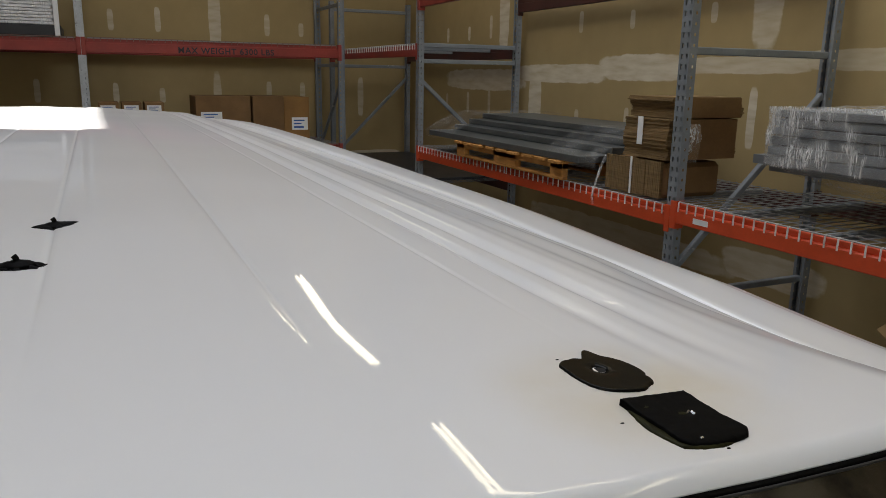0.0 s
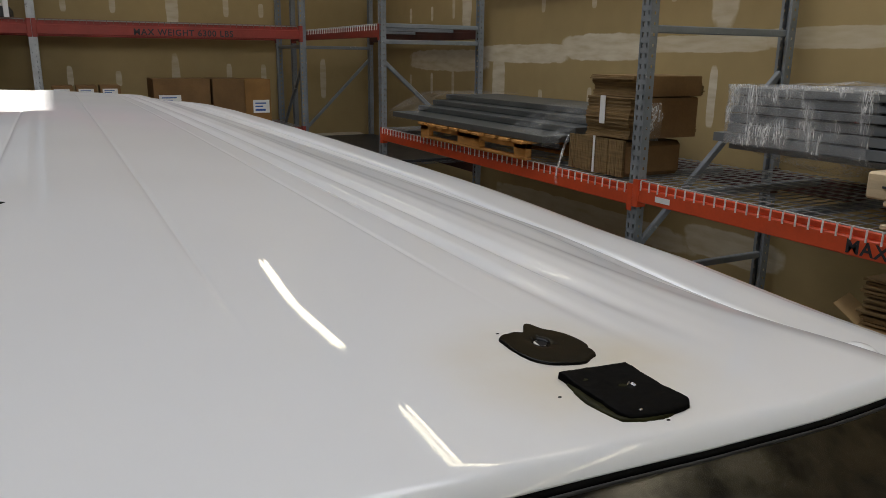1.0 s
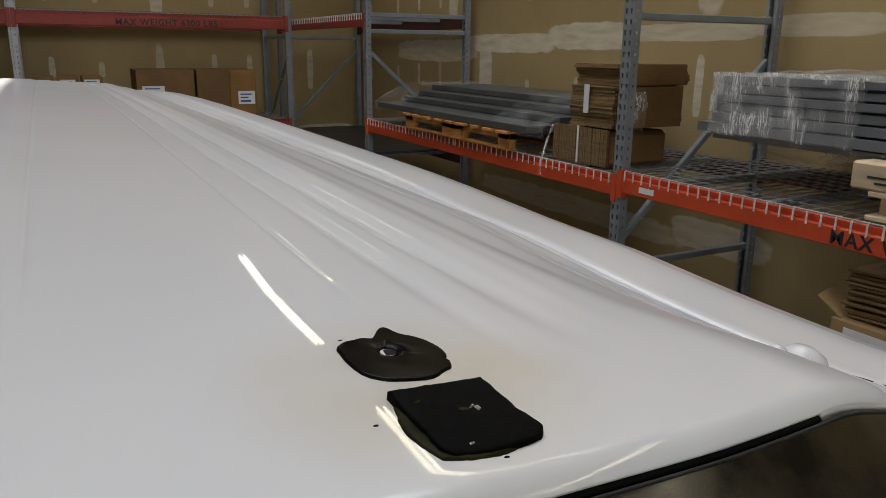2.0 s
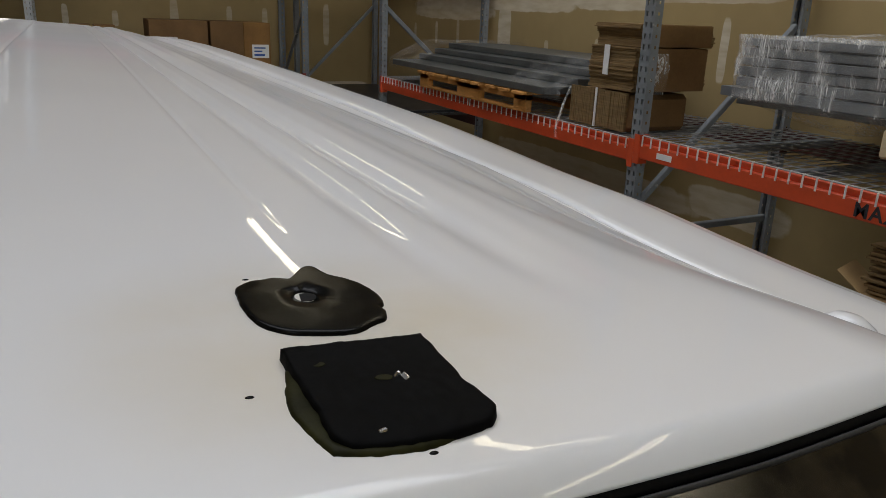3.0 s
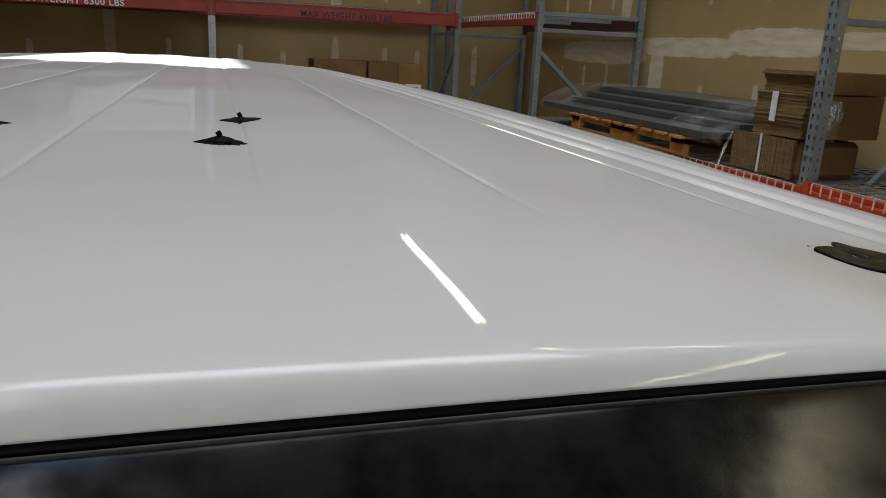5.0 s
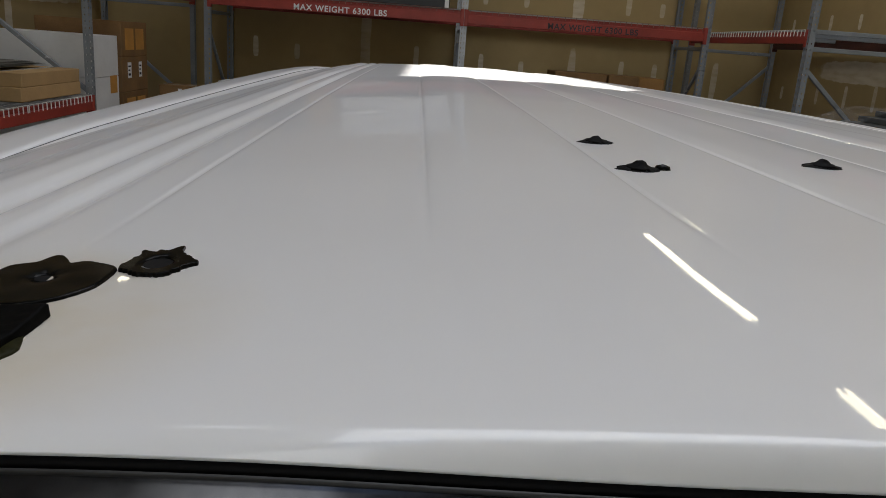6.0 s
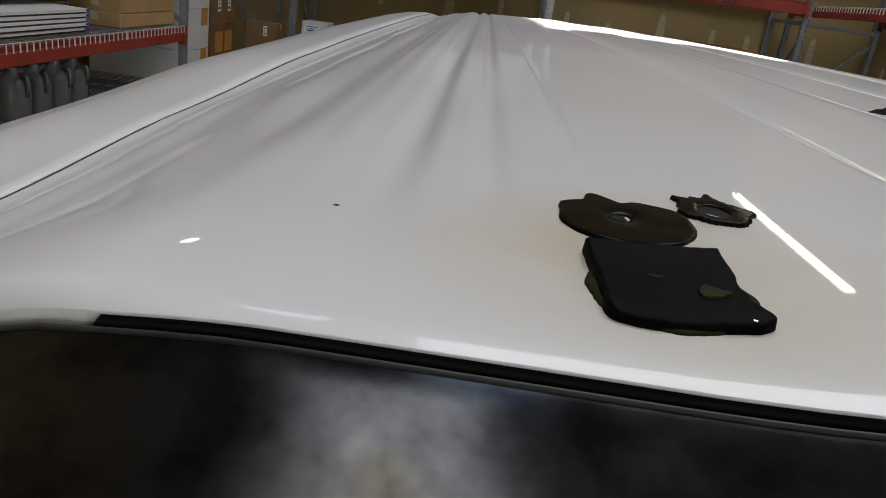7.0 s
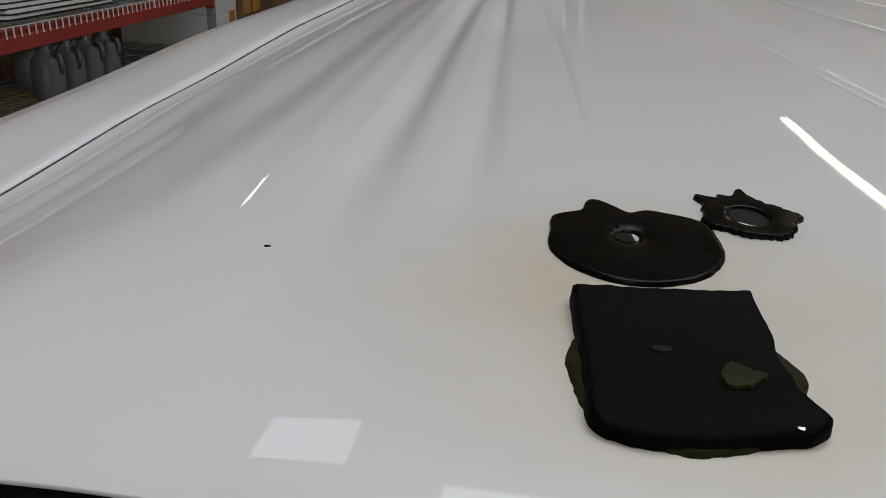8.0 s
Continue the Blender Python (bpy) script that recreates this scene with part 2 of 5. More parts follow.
SEALPAD = surf("black butyl pad", (0.0026, 0.0026, 0.0026), 0.6, spec=0.035, var=0.4, scale=70, fine=300, bump=0.05, alt=(0.012, 0.011, 0.004), amount=0.22)
RESIDUE = surf("olive sealant residue", (0.020, 0.0195, 0.006), 0.5, spec=0.06, var=0.35, scale=90, fine=300, bump=0.05)
# colour of the line that stands in for shade in the ditch
DITCH = surf("dark grey ditch shade", (0.07, 0.07, 0.072), 0.7, var=0.5, scale=20, fine=120, bump=0, spec=0.1)
GLINT = surf("bare bright metal", (0.75, 0.75, 0.74), 0.25, 0.9, var=0.1, scale=80, fine=400)


def van_paint():
    """White clear-coated paint, with a faint yellow run-off stain round the old sealant."""
    m = surf("glossy white van paint", (0.80, 0.805, 0.81), 0.36, var=0.02, scale=1.6, fine=9, bump=0.0, coat=0.66, spec=0.3, alt=(0.76, 0.76, 0.75), amount=0.33)
    n, l = m.node_tree.nodes, m.node_tree.links
    b = n["Principled BSDF"]
    src = b.inputs["Base Color"].links[0].from_socket
    co, ns = n.new("ShaderNodeTexCoord"), n.new("ShaderNodeTexNoise")
    ns.inputs["Scale"].default_value, ns.inputs["Detail"].default_value = 22, 5
    l.new(co.outputs["Object"], ns.inputs["Vector"])
    total = None
    for place, reach, power in (((-0.459, 0.075, 2.106), 0.095, 1.2), ((0.453, 0.075, 2.106), 0.085, 1.0)):
        d = n.new("ShaderNodeVectorMath")
        d.operation = "DISTANCE"
        d.inputs[1].default_value = place
        l.new(co.outputs["Object"], d.inputs[0])
        r = n.new("ShaderNodeMapRange")
        r.interpolation_type = "SMOOTHSTEP"
        r.inputs["From Min"].default_value, r.inputs["From Max"].default_value = 0.025, reach
        r.inputs["To Min"].default_value, r.inputs["To Max"].default_value = power, 0.0
        l.new(d.outputs["Value"], r.inputs["Value"])
        if total is None:
            total = r.outputs[0]
        else:
            a = n.new("ShaderNodeMath")
            a.operation = "ADD"
            l.new(total, a.inputs[0]), l.new(r.outputs[0], a.inputs[1])
            total = a.outputs[0]
    k = n.new("ShaderNodeMath")
    k.operation = "MULTIPLY"
    l.new(total, k.inputs[0]), l.new(ns.outputs["Fac"], k.inputs[1])
    mx = n.new("ShaderNodeMix")
    mx.data_type = "RGBA"
    mx.inputs["B"].default_value = (0.66, 0.58, 0.42, 1)
    haze, hz = n.new("ShaderNodeTexNoise"), n.new("ShaderNodeMapRange")
    haze.inputs["Scale"].default_value, haze.inputs["Detail"].default_value = 3.5, 7
    hz.inputs["From Min"].default_value, hz.inputs["From Max"].default_value = 0.35, 0.7
    hz.inputs["To Min"].default_value, hz.inputs["To Max"].default_value = 0.008, 0.028
    l.new(co.outputs["Object"], haze.inputs["Vector"]), l.new(haze.outputs["Fac"], hz.inputs["Value"]), l.new(hz.outputs[0], b.inputs["Coat Roughness"])
    l.new(k.outputs[0], mx.inputs["Factor"]), l.new(src, mx.inputs["A"]), l.new(mx.outputs["Result"], b.inputs["Base Color"])
    return m


def trowelled(wall, axis, patches, seed):
    """Gives a wall its own drywall material with soft, uneven bands and dabs of joint compound: (u0, u1, z0, z1)."""
    rnd = random.Random(seed)
    m = surf("taped drywall", (0.365, 0.272, 0.130), 0.85, var=0.1, scale=0.9, fine=7, bump=0.03, spec=0.25)
    n, l = m.node_tree.nodes, m.node_tree.links
    b = n["Principled BSDF"]
    src = b.inputs["Base Color"].links[0].from_socket

    def mth(op, a, c=None, clamp=False):
        q = n.new("ShaderNodeMath")
        q.operation, q.use_clamp = op, clamp
        for i, v in enumerate((a, c)):
            if v is None:
                continue
            if isinstance(v, (int, float)):
                q.inputs[i].default_value = v
            else:
                l.new(v, q.inputs[i])
        return q.outputs[0]

    def cloud(scale, detail, stretch):
        q, mp = n.new("ShaderNodeTexNoise"), n.new("ShaderNodeMapping")
        mp.inputs["Scale"].default_value = stretch
        q.inputs["Scale"].default_value, q.inputs["Detail"].default_value = scale, detail
        l.new(co.outputs["Object"], mp.inputs["Vector"]), l.new(mp.outputs[0], q.inputs["Vector"])
        return q.outputs["Fac"]
    co, sp = n.new("ShaderNodeTexCoord"), n.new("ShaderNodeSeparateXYZ")
    l.new(co.outputs["Object"], sp.inputs[0])
    u, z = sp.outputs[axis], sp.outputs[2]
    rough = mth("MULTIPLY", mth("SUBTRACT", cloud(7, 5, (1, 1, 1)), 0.5), 1.5)
    drag = cloud(4, 7, (1, 1, 5))
    total = None
    for u0, u1, z0, z1 in patches:
        du = mth("MULTIPLY", mth("ABSOLUTE", mth("SUBTRACT", u, (u0 + u1) / 2)), 2 / (u1 - u0))
        dz = mth("MULTIPLY", mth("ABSOLUTE", mth("SUBTRACT", z, (z0 + z1) / 2)), 2 / (z1 - z0))
        d = mth("SUBTRACT", mth("ADD", mth("POWER", du, 4.0), mth("POWER", dz, 4.0)), rough)
        k = mth("MULTIPLY", mth("MULTIPLY", mth("SUBTRACT", 1.15, d), 2.8, True), rnd.uniform(0.55, 1.0))
        total = k if total is None else mth("MAXIMUM", total, k)
    r = n.new("ShaderNodeMapRange")
    r.inputs["From Min"].default_value, r.inputs["From Max"].default_value = 0.30, 0.62
    r.inputs["To Min"].default_value, r.inputs["To Max"].default_value = 0.5, 1.0
    l.new(drag, r.inputs["Value"])
    mx = n.new("ShaderNodeMix")
    mx.data_type = "RGBA"
    mx.inputs["B"].default_value = (0.66, 0.60, 0.47, 1)
    l.new(mth("MULTIPLY", total, r.outputs[0]), mx.inputs["Factor"]), l.new(src, mx.inputs["A"]), l.new(mx.outputs["Result"], b.inputs["Base Color"])
    wall.data.materials[0] = m


VANWHITE = van_paint()


# ---- building blocks ----
class Geo:
    """Collects vertices and faces of one part."""

    def __init__(self):
        self.v, self.f = [], []

    def add(self, verts, faces):
        k = len(self.v)
        self.v += [tuple(p) for p in verts]
        self.f += [tuple(i + k for i in q) for q in faces]
        return self

    def box(self, a, b, c=0.0, m=None):
        """A box from corner a to corner b, its edges chamfered by c."""
        lo = [min(p, q) for p, q in zip(a, b)]
        hi = [max(p, q) for p, q in zip(a, b)]
        c = min([c] + [(h - l) * 0.3 for l, h in zip(lo, hi)])
        if c <= 0:
            vs = [(x, y, z) for x in (lo[0], hi[0]) for y in (lo[1], hi[1]) for z in (lo[2], hi[2])]
            fs = [(0, 1, 3, 2), (4, 6, 7, 5), (0, 4, 5, 1), (2, 3, 7, 6), (0, 2, 6, 4), (1, 5, 7, 3)]
        else:
            vs, idx = [], {}
            for i in (0, 1):
                for j in (0, 1):
                    for k in (0, 1):
                        for ax in (0, 1, 2):
                            p = [(lo, hi)[s][d] for d, s in enumerate((i, j, k))]
                            for d, s in enumerate((i, j, k)):
                                if d != ax:
                                    p[d] += c * (1 - 2 * s)
                            idx[i, j, k, ax] = len(vs)
                            vs.append(p)
            fs = []
            for ax in (0, 1, 2):
                u, w = [d for d in (0, 1, 2) if d != ax]
                for s in (0, 1):
                    ring = []
                    for a1, b1 in ((0, 0), (1, 0), (1, 1), (0, 1)):
                        t = [0, 0, 0]
                        t[ax], t[u], t[w] = s, a1, b1
                        ring.append(idx[(*t, ax)])
                    fs.append(tuple(ring))
                for a1 in (0, 1):
                    for b1 in (0, 1):
                        t0, t1 = [0, 0, 0], [0, 0, 0]
                        t0[ax], t1[ax] = 0, 1
                        t0[u] = t1[u] = a1
                        t0[w] = t1[w] = b1
                        fs.append((idx[(*t0, u)], idx[(*t1, u)], idx[(*t1, w)], idx[(*t0, w)]))
            for i in (0, 1):
                for j in (0, 1):
                    for k in (0, 1):
                        fs.append(tuple(idx[i, j, k, ax] for ax in (0, 1, 2)))
        if m is not None:
            vs = [m @ Vector(p) for p in vs]
        return self.add(vs, fs)

    def tube(self, pts, r, n=6):
        pts = [Vector(p) for p in pts]
        k0 = len(self.v)
        for i, p in enumerate(pts):
            t = (pts[min(i + 1, len(pts) - 1)] - pts[max(i - 1, 0)]).normalized()
            a = t.cross(Vector((0, 0, 1)) if abs(t.z) < 0.9 else Vector((1, 0, 0))).normalized()
            b = t.cross(a)
            for j in range(n):
                w = 2 * math.pi * (j + 0.5) / n
                self.v.append(tuple(p + a * (r * math.cos(w)) + b * (r * math.sin(w))))
        for i in range(len(pts) - 1):
            for j in range(n):
                self.f.append((k0 + i * n + j, k0 + i * n + (j + 1) % n, k0 + (i + 1) * n + (j + 1) % n, k0 + (i + 1) * n + j))
        self.f.append(tuple(k0 + j for j in range(n)))
        self.f.append(tuple(k0 + (len(pts) - 1) * n + j for j in range(n)))
        return self

    def bar(self, a, b, w, h):
        """A flat bar of section w x h from a to b."""
        a, b = Vector(a), Vector(b)
        m = Matrix.Translation(a) @ (b - a).to_track_quat("X", "Z").to_matrix().to_4x4()
        return self.box((0, -w / 2, -h / 2), ((b - a).length, w / 2, h / 2), min(w, h) * 0.15, m)

    def grid(self, fn, nu, nv):
        k = len(self.v)
        for i in range(nu + 1):
            for j in range(nv + 1):
                self.v.append(tuple(fn(i / nu, j / nv)))
        for i in range(nu):
            for j in range(nv):
                q = k + i * (nv + 1) + j
                self.f.append((q, q + nv + 1, q + nv + 2, q + 1))
        return self

    def lathe(self, prof, n, m):
        k = len(self.v)
        for r, z in prof:
            for j in range(n):
                w = 2 * math.pi * j / n
                self.v.append(tuple(m @ Vector((r * math.cos(w), r * math.sin(w), z))))
        for i in range(len(prof) - 1):
            for j in range(n):
                self.f.append((k + i * n + j, k + i * n + (j + 1) % n, k + (i + 1) * n + (j + 1) % n, k + (i + 1) * n + j))
        self.f.append(tuple(k + j for j in range(n)))
        self.f.append(tuple(k + (len(prof) - 1) * n + j for j in range(n)))
        return self

    def mesh(self, name, mat, smooth=False):
        me = bpy.data.meshes.new(name)
        me.from_pydata(self.v, [], self.f)
        bm = bmesh.new()
        bm.from_mesh(me)
        bmesh.ops.recalc_face_normals(bm, faces=bm.faces)
        bm.to_mesh(me)
        bm.free()
        me.materials.append(mat)
        if smooth:
            me.polygons.foreach_set("use_smooth", [True] * len(me.polygons))
        return me


def thing(name, at, label="", category="", group="", kind="", m=None):
    ob = new(name)
    ob.empty_display_size = 0.1
    ob.matrix_world = m if m is not None else Matrix.Translation(at)
    return tagged(ob, label, category, group, kind)


def part(name, geo, mat, parent, label="", smooth=False, local=False):
    """Links a part under its thing; the geometry is in world places unless local."""
    ob = new(name, geo if isinstance(geo, bpy.types.Mesh) else geo.mesh(name, mat, smooth))
    if parent is not None:
        ob.parent = parent
        if not local:
            p, off = parent, Vector()
            while p is not None:
                off += p.matrix_basis.translation
                p = p.parent
            ob.location = -off
    return tagged(ob, label)


def single(name, geo, mat, label, category, kind="", group="", smooth=False):
    return tagged(part(name, geo, mat, None, smooth=smooth), label, category, group, kind)


# ---- the hall: floor, walls, ceiling ----
XW, XE, YN, YS = -4.05, 4.02, 9.32, -8.0
single("floor", Geo().box((XW - 0.2, YS - 0.2, -0.15), (XE + 0.2, YN + 0.2, 0)), FLOOR, "grey sealed concrete warehouse floor", "floor", "structure")
single("ground", Geo().box((-60, -90, -0.4), (60, 60, -0.16)), FLOOR, "concrete yard outside the hall", "ground", "structure")
wall_east = single("wall_east", Geo().box((XE, YS, 0), (XE + 0.15, YN, CEILING)), WALL, "tan unpainted drywall with joint compound", "wall", "structure")
wall_north = single("wall_north", Geo().box((XW, YN, 0), (XE, YN + 0.15, CEILING)), WALL, "tan unpainted drywall with joint compound", "wall", "structure")
wall_west = single("wall_west", Geo().box((XW - 0.15, YS, 0), (XW, YN, CEILING)), WALL, "tan unpainted drywall in shade", "wall", "structure")
# South wall is out of view; its doorway is added for the fill lamp
g = Geo().box((XW, YS - 0.15, 0), (-1.3, YS, CEILING)).box((2.5, YS - 0.15, 0), (XE, YS, CEILING)).box((-1.3, YS - 0.15, 3.7), (2.5, YS, CEILING))
single("wall_south", g, WALL, "unseen tan drywall round an added doorway for the fill lamp", "wall", "structure")
# ceiling, out of view; its added opening is placed so the sun patch lands on the van's roof
SKY0, SKY1 = (-0.36, 1.72, 2.11), (0.235, 3.5, 2.10)
lift = -(CEILING - 2.11) / SUN_AIM.z
sx0, sy0 = SKY0[0] - SUN_AIM.x * lift, SKY0[1] - SUN_AIM.y * lift
sx1, sy1 = SKY1[0] - SUN_AIM.x * lift, SKY1[1] - SUN_AIM.y * lift
g = Geo().box((XW - 0.15, YS - 0.15, CEILING), (sx0, YN + 0.15, CEILING + 0.02)).box((sx1, YS - 0.15, CEILING), (XE + 0.15, YN + 0.15, CEILING + 0.02))
g.box((sx0, YS - 0.15, CEILING), (sx1, sy0, CEILING + 0.02)).box((sx0, sy1, CEILING), (sx1, YN + 0.15, CEILING + 0.02))
single("ceiling", g, CEIL, "unseen grey ceiling deck with an opening placed for the sun patch", "ceiling", "structure")


rnd = random.Random(4)
east = [(2.2, 3.05, 2.31, 2.43), (2.95, 4.2, 2.29, 2.40), (4.0, 5.0, 2.23, 2.43), (4.9, 6.35, 2.20, 2.36), (5.9, 6.12, 1.55, 2.32), (3.22, 3.45, 2.42, 3.4), (6.55, 6.75, 2.5, 3.4), (6.2, 8.0, 2.1, 2.32),
        (0.6, 2.2, 2.30, 2.44), (2.7, 3.5, 0.97, 1.18), (3.4, 6.0, 0.92, 1.10), (3.34, 3.41, 1.82, 2.2)]
east += [(y, y + 0.06, z, z + rnd.uniform(0.12, 0.26)) for y in (3.75, 4.6, 5.28, 6.9, 7.4, 7.95, 8.75) for z in (1.85, 2.62)]
trowelled(wall_east, 1, east, 100)
north = [(1.52, 1.66, 2.45, 3.6), (1.53, 1.63, 0.9, 2.2), (-1.03, -0.91, 1.1, 3.4), (3.35, 3.43, 1.7, 2.2), (3.2, 3.95, 1.16, 1.26)]
north += [(x - 0.03, x + 0.035, z, z + rnd.uniform(0.14, 0.28)) for x in (0.95, 2.2, 2.62, -1.8, -2.3, -0.35, 0.45) for z in (1.88, 2.68)]
trowelled(wall_north, 0, north, 300)
west = [(4.6, 4.75, 1.0, 3.2), (7.0, 7.12, 1.2, 3.4), (2.5, 8.5, 2.3, 2.42)]
trowelled(wall_west, 1, west, 500)


# ---- strip lights ----
def strip_light(x, y, z):
    t = thing("strip_light", (x, y, z), "white twin fluorescent strip light hung from the ceiling", "ceiling light", "strip lights in rows")
    part("housing", Geo().box((-0.06, 0, 0.03), (0.06, 3.02, 0.09), 0.008), FIXTURE, t, local=True)
    for k in (0.02, 1.57):
        for dx in (-0.03, 0.03):
            part("tube", Geo().tube([(dx, k, 0.008), (dx, k + 1.47, 0.008)], 0.013, 8), TUBE, t, "glowing fluorescent tube", True, True)
    for k in (0.3, 2.7):
        part("hanger", Geo().tube([(0, k, 0.09), (0, k, CEILING - z)], 0.003, 5), STEEL, t, local=True)
    return t


LIGHT_Z = 4.35
first = strip_light(2.556, 5.74, LIGHT_Z)
# The last two, behind the viewpoint, are unseen, added to brighten roof and tailgate
for x, y in ((2.556, 1.33), (2.556, -3.1), (-0.95, -3.4)):
    copy_thing(first, Matrix.Translation((x, y, LIGHT_Z)))

t = thing("strip_light", (-3.6, 7.4, LIGHT_Z), "short fluorescent strip light over the corner", "ceiling light", "strip lights in rows")
part("housing", Geo().box((-0.06, 0, 0.03), (0.06, 0.38, 0.09), 0.008), FIXTURE, t, local=True)
for dx in (-0.03, 0.03):
    part("tube", Geo().tube([(dx, 0.02, 0.008), (dx, 0.36, 0.008)], 0.013, 8), TUBE, t, "glowing fluorescent tube", True, True)
for k in (0.08, 0.3):
    part("hanger", Geo().tube([(0, k, 0.09), (0, k, CEILING - LIGHT_Z)], 0.003, 5), STEEL, t, local=True)


# ---- pallet racks ----
PITCH, PW, PD = 0.0508, 0.035, 0.048


def post_mesh(height, paint=None):
    """A cold-rolled rack post: teardrop holes in the face, round-cornered holes in the flanks."""
    g = Geo()
    n = int(height / PITCH)
    cols = (-PW, -0.027, -0.009, 0.009, 0.027, PW)
    for i in range(n):
        z0, z1 = i * PITCH, (i + 1) * PITCH
        for j in range(5):
            a, b = cols[j], cols[j + 1]
            if j in (1, 3):
                h0, h1, c = z0 + 0.013, z0 + 0.037, (a + b) / 2
                q = [(0, a, z0), (0, b, z0), (0, b, z1), (0, a, z1), (0, c - 0.004, h0), (0, c + 0.004, h0), (0, c + 0.0075, h1), (0, c - 0.0075, h1)]
                g.add(q, [(0, 1, 5, 4), (1, 2, 6, 5), (2, 3, 7, 6), (3, 0, 4, 7)])
            else:
                g.add([(0, a, z0), (0, b, z0), (0, b, z1), (0, a, z1)], [(0, 1, 2, 3)])
        for s in (-1, 1):
            y, c, h0, h1 = s * PW, 0.024, z0 + 0.018, z0 + 0.032
            q = [(0, y, z0), (PD, y, z0), (PD, y, z1), (0, y, z1), (c - 0.005, y, h0), (c + 0.005, y, h0), (c + 0.005, y, h1), (c - 0.005, y, h1)]
            g.add(q, [(0, 1, 5, 4), (1, 2, 6, 5), (2, 3, 7, 6), (3, 0, 4, 7)])
    for s in (-1, 1):
        g.box((PD - 0.002, s * PW, 0), (PD, s * (PW - 0.018), n * PITCH))
    g.box((-0.002, -PW, 0), (0, -PW + 0.004, n * PITCH)).box((-0.002, PW - 0.004, 0), (0, PW, n * PITCH))
    g.box((-0.04, -0.06, 0), (PD + 0.02, 0.06, 0.008), 0.002)
    return g.mesh("post", paint or POST)


# Lightened copy of the post paint; the middle far frame's light is painted in
PALEPOST = surf("worn rack paint lightened for the lit frame", (0.50, 0.52, 0.53), 0.45, 0.1, var=0.16, scale=7, fine=70, alt=(0.25, 0.26, 0.27), amount=0.38)
POSTS = {3.1: post_mesh(3.1), 3.66: post_mesh(3.66), "pale": post_mesh(3.66, PALEPOST)}


def rack_frame(at, turn, depth, height, levels, slants, label="grey perforated steel pallet rack frame with welded braces"):
    """Two posts joined by braces. Local x runs from the front post to the rear one."""
    t = thing("rack_frame", at, label, "rack frame", "pallet rack frames", m=pose(*at, 0, 0, turn))
    part("front_post", POSTS[height], None, t, local=True)
    back = part("rear_post", POSTS[height], None, t, local=True)
    back.matrix_basis = pose(depth, 0, 0, 0, 0, 180)
    for z in levels:
        part("brace", Geo().bar((PD * 0.8, 0, z), (depth - PD * 0.8, 0, z), 0.03, 0.038), POST, t, local=True)
    for z0, z1 in slants:
        part("brace", Geo().bar((PD * 0.8, 0.004, z0), (depth - PD * 0.8, 0.004, z1), 0.03, 0.036), POST, t, local=True)
    return t


def rack_beam(axis, plane, toward, u0, u1, z0, z1, paint, label, name="rack_beam", text=None):
    """A stepped beam with end brackets, along y (axis 'y') or x; toward: the side on which its face looks."""
    mid = (u0 + u1) / 2
    put = (lambda u, d, z: (plane + toward * d, u, z)) if axis == "y" else (lambda u, d, z: (u, plane + toward * d, z))
    t = thing(name, put(mid, 0, z0), label, "rack beam", "pallet rack beams")
    h = z1 - z0
    face = Geo().box(put(u0 + 0.04, 0.002, z0), put(u1 - 0.04, -0.042, z1 - h * 0.28), 0.004)
    face.box(put(u0 + 0.04, -0.020, z1 - h * 0.30), put(u1 - 0.04, -0.042, z1), 0.003)
    part("beam", face, paint, t)
    for u, s in ((u0, 1), (u1, -1)):
        b = Geo().box(put(u + s * 0.0015, 0.008, z0 - 0.028), put(u + s * 0.036, 0.003, z1 + 0.014), 0.002)
        b.box(put(u + s * 0.036, 0.008, z0 - 0.028), put(u + s * 0.041, -0.05, z1 + 0.014), 0.001)
        part("bracket", b, paint, t)
    if text:
        words, u, size, ink = text
        cu = bpy.data.curves.new("writing", "FONT")
        cu.body, cu.size, cu.extrude, cu.space_character, cu.offset = words, size, 0.0006, 1.14, size * 0.022
        tmp = bpy.data.objects.new("writing", cu)
        me = bpy.data.meshes.new_from_object(tmp)
        bpy.data.objects.remove(tmp)
        me.materials.clear()
        me.materials.append(ink)
        w = part("writing", me, None, t, "stencilled capital letters")
        turn = {("y", -1): pose(0, 0, 0, 90, 0, -90), ("y", 1): pose(0, 0, 0, 90, 0, 90), ("x", -1): pose(0, 0, 0, 90, 0, 0)}[axis, toward]
        w.matrix_basis = Matrix.Translation(Vector(put(u, 0.0035, z0 + 0.012)) - t.matrix_basis.translation) @ turn
    return t


